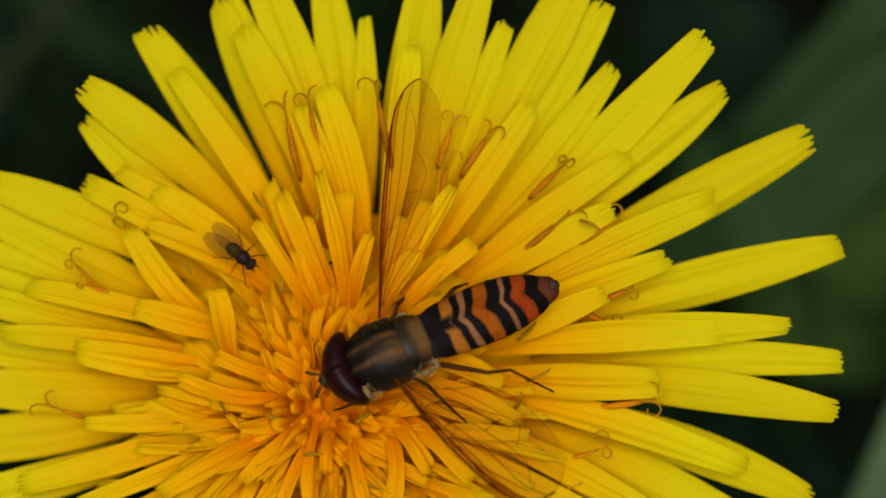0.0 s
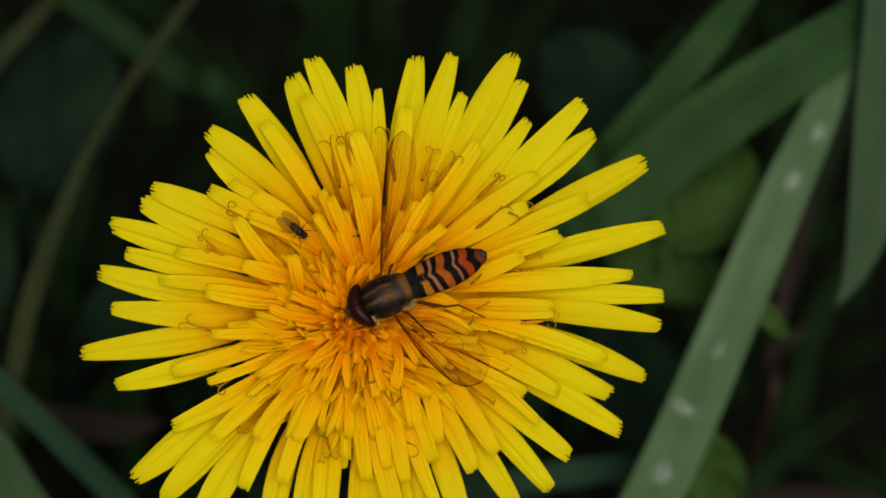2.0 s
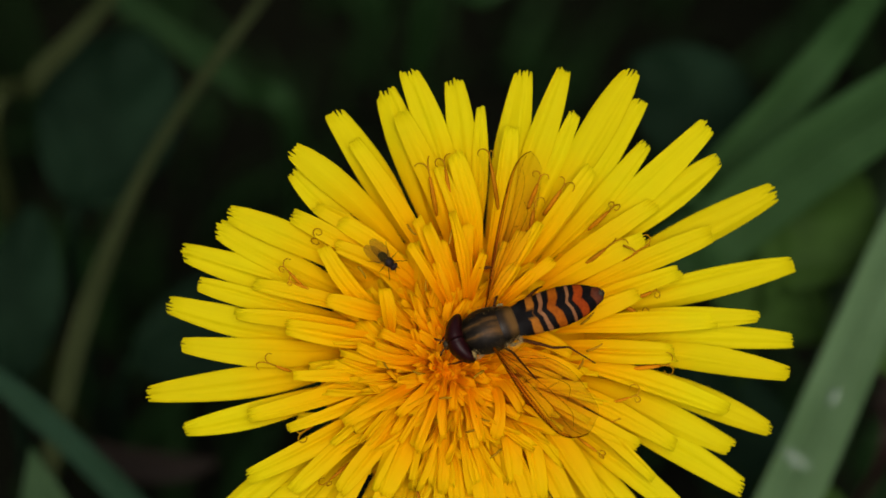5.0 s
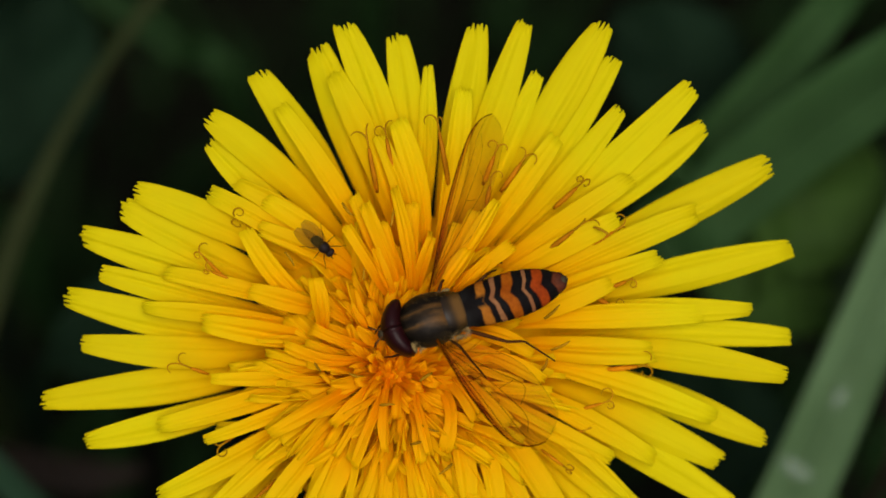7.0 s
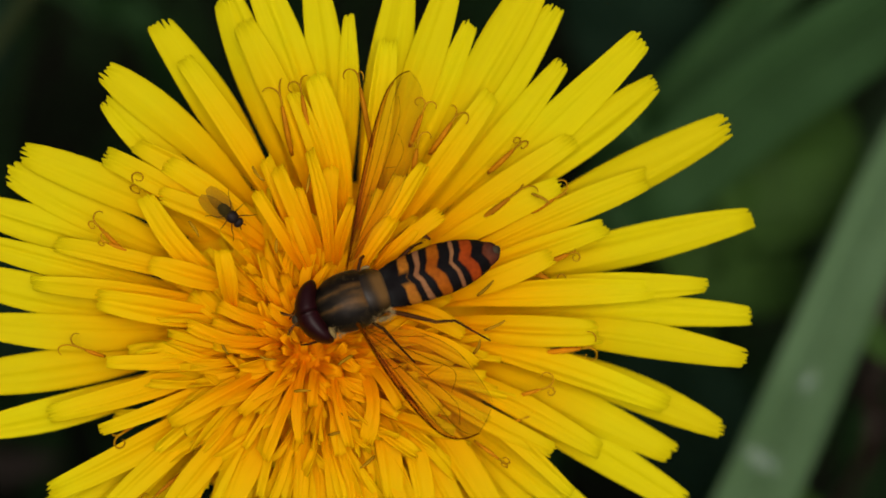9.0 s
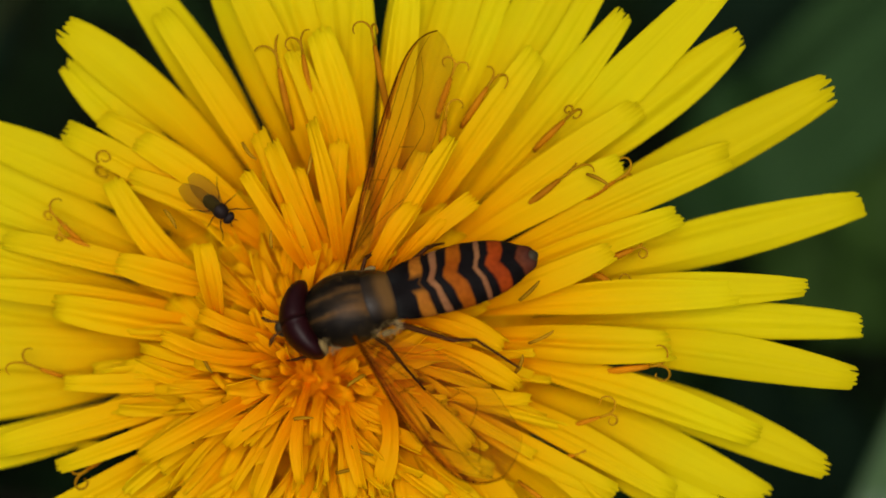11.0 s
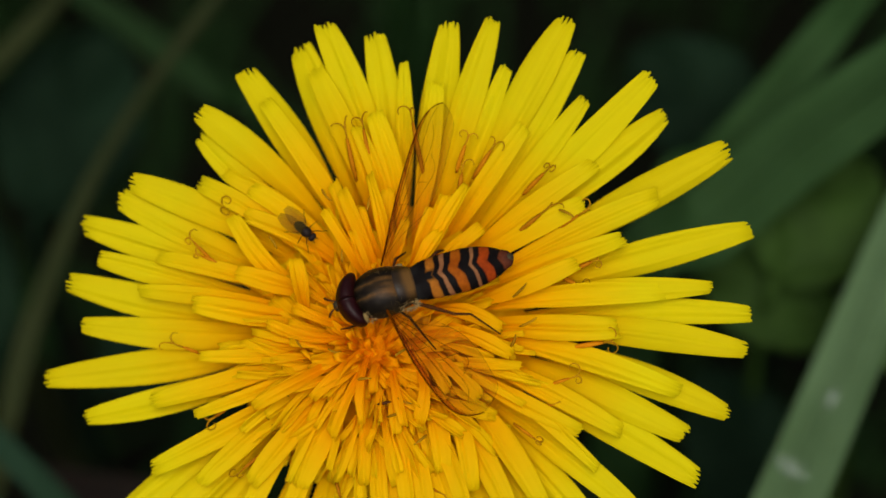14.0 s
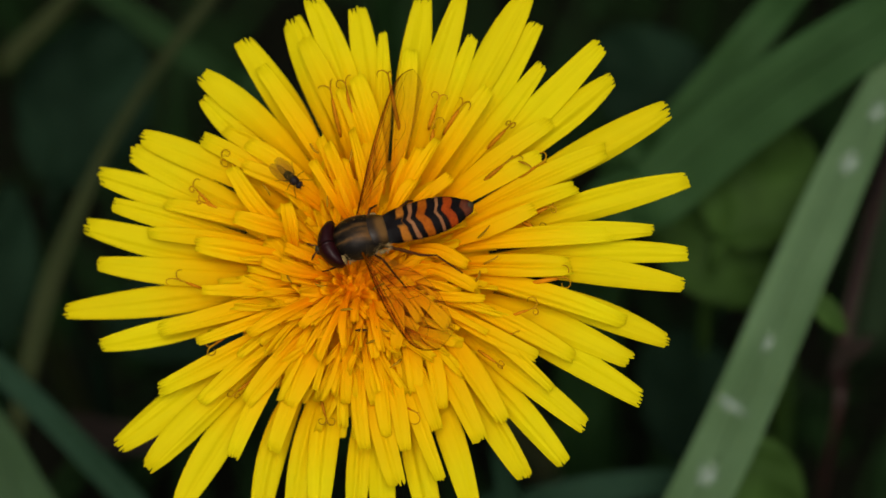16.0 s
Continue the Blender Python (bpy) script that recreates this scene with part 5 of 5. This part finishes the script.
def motions():
    walk(hoverfly, [
        (0.0, on_head(2.92, 3.82, 5, 16, -2, -157.6)),
        (0.5, on_head(2.85, 3.85, 5, 16, -2, -158.8)),
        (1.0, on_head(2.58, 3.89, 5, 16, -2, -158.2)),
        (1.5, on_head(2.27, 3.65, 5, 16, -2, -157.7)),
        (2.0, on_head(2.33, 3.58, 5, 16, -2, -156.9)),
        (2.5, on_head(2.16, 3.63, 5, 16, -2, -156.9)),
        (3.0, on_head(2.21, 3.55, 5, 16, -2, -156.6)),
        (3.5, on_head(2.29, 3.60, 5, 16, -2, -156.7)),
        (4.0, on_head(2.52, 3.87, 5, 16, -2, -157.4)),
        (4.2, on_head(2.49, 3.87, 5, 16, -2, -158.1)),
        (6.3, on_head(2.15, 4.42, 5, 16, -2, -163.4)),
        (6.5, on_head(2.01, 4.49, 5, 16, -2, -163.1)),
        (7.0, on_head(2.14, 4.31, 5, 16, -2, -162.7)),
        (7.5, on_head(2.28, 4.29, 5, 16, -2, -161.3)),
        (8.0, on_head(2.36, 4.07, 5, 16, -2, -159.9)),
        (8.5, on_head(2.19, 4.17, 5, 16, -2, -160.5)),
        (8.7, on_head(2.16, 4.11, 5, 16, -2, -160.1)),
        (10.8, on_head(2.02, 4.09, 5, 16, -2, -162.2)),
        (11.0, on_head(1.69, 3.99, 5, 16, -2, -163.5)),
        (11.5, on_head(1.65, 4.09, 5, 16, -2, -166.5)),
        (12.0, on_head(2.31, 4.37, 5, 16, -2, -165.4)),
        (12.5, on_head(1.70, 4.36, 5, 16, -2, -165.9)),
        (13.0, on_head(1.34, 4.62, 5, 16, -2, -167.6)),
        (13.5, on_head(1.05, 4.59, 5, 16, -2, -166.2)),
        (14.0, on_head(1.03, 4.52, 5, 16, -2, -164.1)),
        (14.5, on_head(1.04, 4.42, 5, 16, -2, -164.2)),
        (15.0, on_head(0.96, 4.31, 5, 16, -2, -162.9)),
        (15.5, on_head(0.89, 4.26, 5, 16, -2, -163.8)),
        (16.0, on_head(0.76, 4.21, 5, 16, -2, -163.3)),
    ])
    walk(wing_right, [
        (0.0, pose(0.00000, -0.00125, 0.00085, 18, -7.9, -118.3)),
        (0.5, pose(0.00000, -0.00125, 0.00085, 18, -8.2, -117.8)),
        (1.0, pose(0.00000, -0.00125, 0.00085, 18, -8.0, -119.5)),
        (1.5, pose(0.00000, -0.00125, 0.00085, 18, -9.0, -119.6)),
        (2.0, pose(0.00000, -0.00125, 0.00085, 18, -9.4, -118.9)),
        (2.5, pose(0.00000, -0.00125, 0.00085, 18, -9.6, -119.5)),
        (3.0, pose(0.00000, -0.00125, 0.00085, 18, -9.8, -120.1)),
        (3.5, pose(0.00000, -0.00125, 0.00085, 18, -9.4, -121.0)),
        (4.0, pose(0.00000, -0.00125, 0.00085, 18, -9.2, -119.5)),
        (4.2, pose(0.00000, -0.00125, 0.00085, 18, -9.2, -119.9)),
        (6.3, pose(0.00000, -0.00125, 0.00085, 18, -9.3, -123.9)),
        (6.5, pose(0.00000, -0.00125, 0.00085, 18, -9.3, -124.2)),
        (7.0, pose(0.00000, -0.00125, 0.00085, 18, -9.0, -123.2)),
        (7.5, pose(0.00000, -0.00125, 0.00085, 18, -8.7, -123.3)),
        (8.0, pose(0.00000, -0.00125, 0.00085, 18, -8.4, -123.4)),
        (8.5, pose(0.00000, -0.00125, 0.00085, 18, -8.1, -123.5)),
        (8.7, pose(0.00000, -0.00125, 0.00085, 18, -7.9, -123.5)),
        (10.8, pose(0.00000, -0.00125, 0.00085, 18, -6.2, -123.0)),
        (11.0, pose(0.00000, -0.00125, 0.00085, 18, -6.0, -123.0)),
        (11.5, pose(0.00000, -0.00125, 0.00085, 18, -5.6, -121.9)),
        (12.0, pose(0.00000, -0.00125, 0.00085, 18, -6.2, -123.3)),
        (12.5, pose(0.00000, -0.00125, 0.00085, 18, -0.3, -121.7)),
        (13.0, pose(0.00000, -0.00125, 0.00085, 18, -6.9, -123.0)),
        (13.5, pose(0.00000, -0.00125, 0.00085, 18, -9.4, -123.7)),
        (14.0, pose(0.00000, -0.00125, 0.00085, 18, -5.4, -121.9)),
        (14.5, pose(0.00000, -0.00125, 0.00085, 18, -9.0, -123.8)),
        (15.0, pose(0.00000, -0.00125, 0.00085, 18, -8.9, -123.5)),
        (15.5, pose(0.00000, -0.00125, 0.00085, 18, -6.7, -122.6)),
        (16.0, pose(0.00000, -0.00125, 0.00085, 18, -9.5, -123.6)),
    ])
    walk(wing_left, [
        (0.0, pose(0.00030, 0.00120, 0.00060, -8, 9.9, 114.7)),
        (0.5, pose(0.00030, 0.00120, 0.00060, -8, 1.9, 114.6)),
        (1.0, pose(0.00030, 0.00120, 0.00060, -8, 6.0, 113.7)),
        (1.5, pose(0.00030, 0.00120, 0.00060, -8, 10.3, 112.3)),
        (2.0, pose(0.00030, 0.00120, 0.00060, -8, 10.7, 111.6)),
        (2.5, pose(0.00030, 0.00120, 0.00060, -8, 11.1, 111.7)),
        (3.0, pose(0.00030, 0.00120, 0.00060, -8, 11.6, 111.8)),
        (3.5, pose(0.00030, 0.00120, 0.00060, -8, 11.2, 111.0)),
        (4.0, pose(0.00030, 0.00120, 0.00060, -8, 10.2, 110.7)),
        (4.2, pose(0.00030, 0.00120, 0.00060, -8, 10.2, 110.9)),
        (6.3, pose(0.00030, 0.00120, 0.00060, -8, 10.1, 112.9)),
        (6.5, pose(0.00030, 0.00120, 0.00060, -8, 10.1, 113.1)),
        (7.0, pose(0.00030, 0.00120, 0.00060, -8, 9.1, 112.2)),
        (7.5, pose(0.00030, 0.00120, 0.00060, -8, 11.0, 111.7)),
        (8.0, pose(0.00030, 0.00120, 0.00060, -8, 13.0, 111.1)),
        (8.5, pose(0.00030, 0.00120, 0.00060, -8, 14.9, 110.5)),
        (8.7, pose(0.00030, 0.00120, 0.00060, -8, 14.5, 110.7)),
        (10.8, pose(0.00030, 0.00120, 0.00060, -8, 10.9, 112.9)),
        (11.0, pose(0.00030, 0.00120, 0.00060, -8, 10.5, 113.1)),
        (11.5, pose(0.00030, 0.00120, 0.00060, -8, 13.6, 115.0)),
        (12.0, pose(0.00030, 0.00120, 0.00060, -8, 17.2, 114.6)),
        (12.5, pose(0.00030, 0.00120, 0.00060, -8, 20.8, 114.1)),
        (13.0, pose(0.00030, 0.00120, 0.00060, -8, 16.7, 111.0)),
        (13.5, pose(0.00030, 0.00120, 0.00060, -8, 14.6, 109.5)),
        (14.0, pose(0.00030, 0.00120, 0.00060, -8, 13.9, 110.5)),
        (14.5, pose(0.00030, 0.00120, 0.00060, -8, 7.6, 106.2)),
        (15.0, pose(0.00030, 0.00120, 0.00060, -8, 5.8, 105.2)),
        (15.5, pose(0.00030, 0.00120, 0.00060, -8, 7.1, 107.0)),
        (16.0, pose(0.00030, 0.00120, 0.00060, -8, 11.5, 104.7)),
    ])
    walk(small_fly, [
        (0.0, on_head(-3.70, 7.95, 3.3, 0, 4, -40.5)),
        (0.5, on_head(-3.83, 8.01, 3.3, 0, 4, -40.8)),
        (1.0, on_head(-4.06, 8.06, 3.3, 0, 4, -41.1)),
        (1.5, on_head(-4.11, 8.13, 3.3, 0, 4, -41.1)),
        (2.0, on_head(-4.17, 8.17, 3.3, 0, 4, -41.2)),
        (2.5, on_head(-4.22, 8.22, 3.3, 0, 4, -41.1)),
        (3.0, on_head(-4.25, 8.15, 3.3, 0, 4, -41.0)),
        (3.5, on_head(-4.22, 8.19, 3.3, 0, 4, -41.0)),
        (4.0, on_head(-4.22, 8.18, 3.3, 0, 4, -41.0)),
        (4.2, on_head(-4.26, 8.29, 3.3, 0, 4, -41.4)),
        (6.3, on_head(-4.42, 8.17, 3.3, 0, 4, -40.7)),
        (6.5, on_head(-4.20, 8.20, 3.3, 0, 4, -40.9)),
        (7.0, on_head(-4.22, 8.22, 3.3, 0, 4, -41.1)),
        (7.5, on_head(-4.15, 8.22, 3.3, 0, 4, -41.1)),
        (8.0, on_head(-4.08, 8.19, 3.3, 0, 4, -41.0)),
        (8.5, on_head(-4.19, 8.22, 3.3, 0, 4, -41.1)),
        (8.7, on_head(-4.25, 8.21, 3.3, 0, 4, -41.2)),
        (10.8, on_head(-3.99, 8.10, 3.3, 0, 4, -41.4)),
        (11.0, on_head(-4.10, 7.93, 3.3, 0, 4, -41.1)),
        (11.5, on_head(-4.09, 7.91, 3.3, 0, 4, -40.9)),
        (12.0, on_head(-3.98, 7.96, 3.3, 0, 4, -40.9)),
        (12.5, on_head(-3.94, 7.93, 3.3, 0, 4, -40.7)),
        (13.0, on_head(-4.03, 8.02, 3.3, 0, 4, -41.1)),
        (13.5, on_head(-4.17, 8.11, 3.3, 0, 4, -41.1)),
        (14.0, on_head(-4.14, 8.18, 3.3, 0, 4, -41.1)),
        (14.5, on_head(-4.21, 8.19, 3.3, 0, 4, -41.3)),
        (15.0, on_head(-4.21, 8.20, 3.3, 0, 4, -41.0)),
        (15.5, on_head(-4.23, 8.16, 3.3, 0, 4, -41.1)),
        (16.0, on_head(-4.27, 8.21, 3.3, 0, 4, -41.1)),
    ])
    walk(thrips, [
        (0.0, on_head(0.44, 7.49, 3.3, 0, 0, 5.3)),
        (2.5, on_head(0.16, 7.69, 3.3, 0, 0, 4.9)),
        (4.2, on_head(0.37, 7.91, 3.3, 0, 0, 9.6)),
        (6.3, on_head(5.12, 7.32, 3.3, 0, 0, -9.8)),
        (8.7, on_head(5.36, 7.33, 3.3, 0, 0, -30.1)),
        (12.5, on_head(1.68, -3.23, 3.3, 0, 0, -94.8)),
        (14.5, on_head(0.46, -1.55, 3.3, 0, 0, -178.2)),
        (16.0, on_head(0.40, -1.73, 3.3, 0, 0, -178.0)),
    ])


motions()
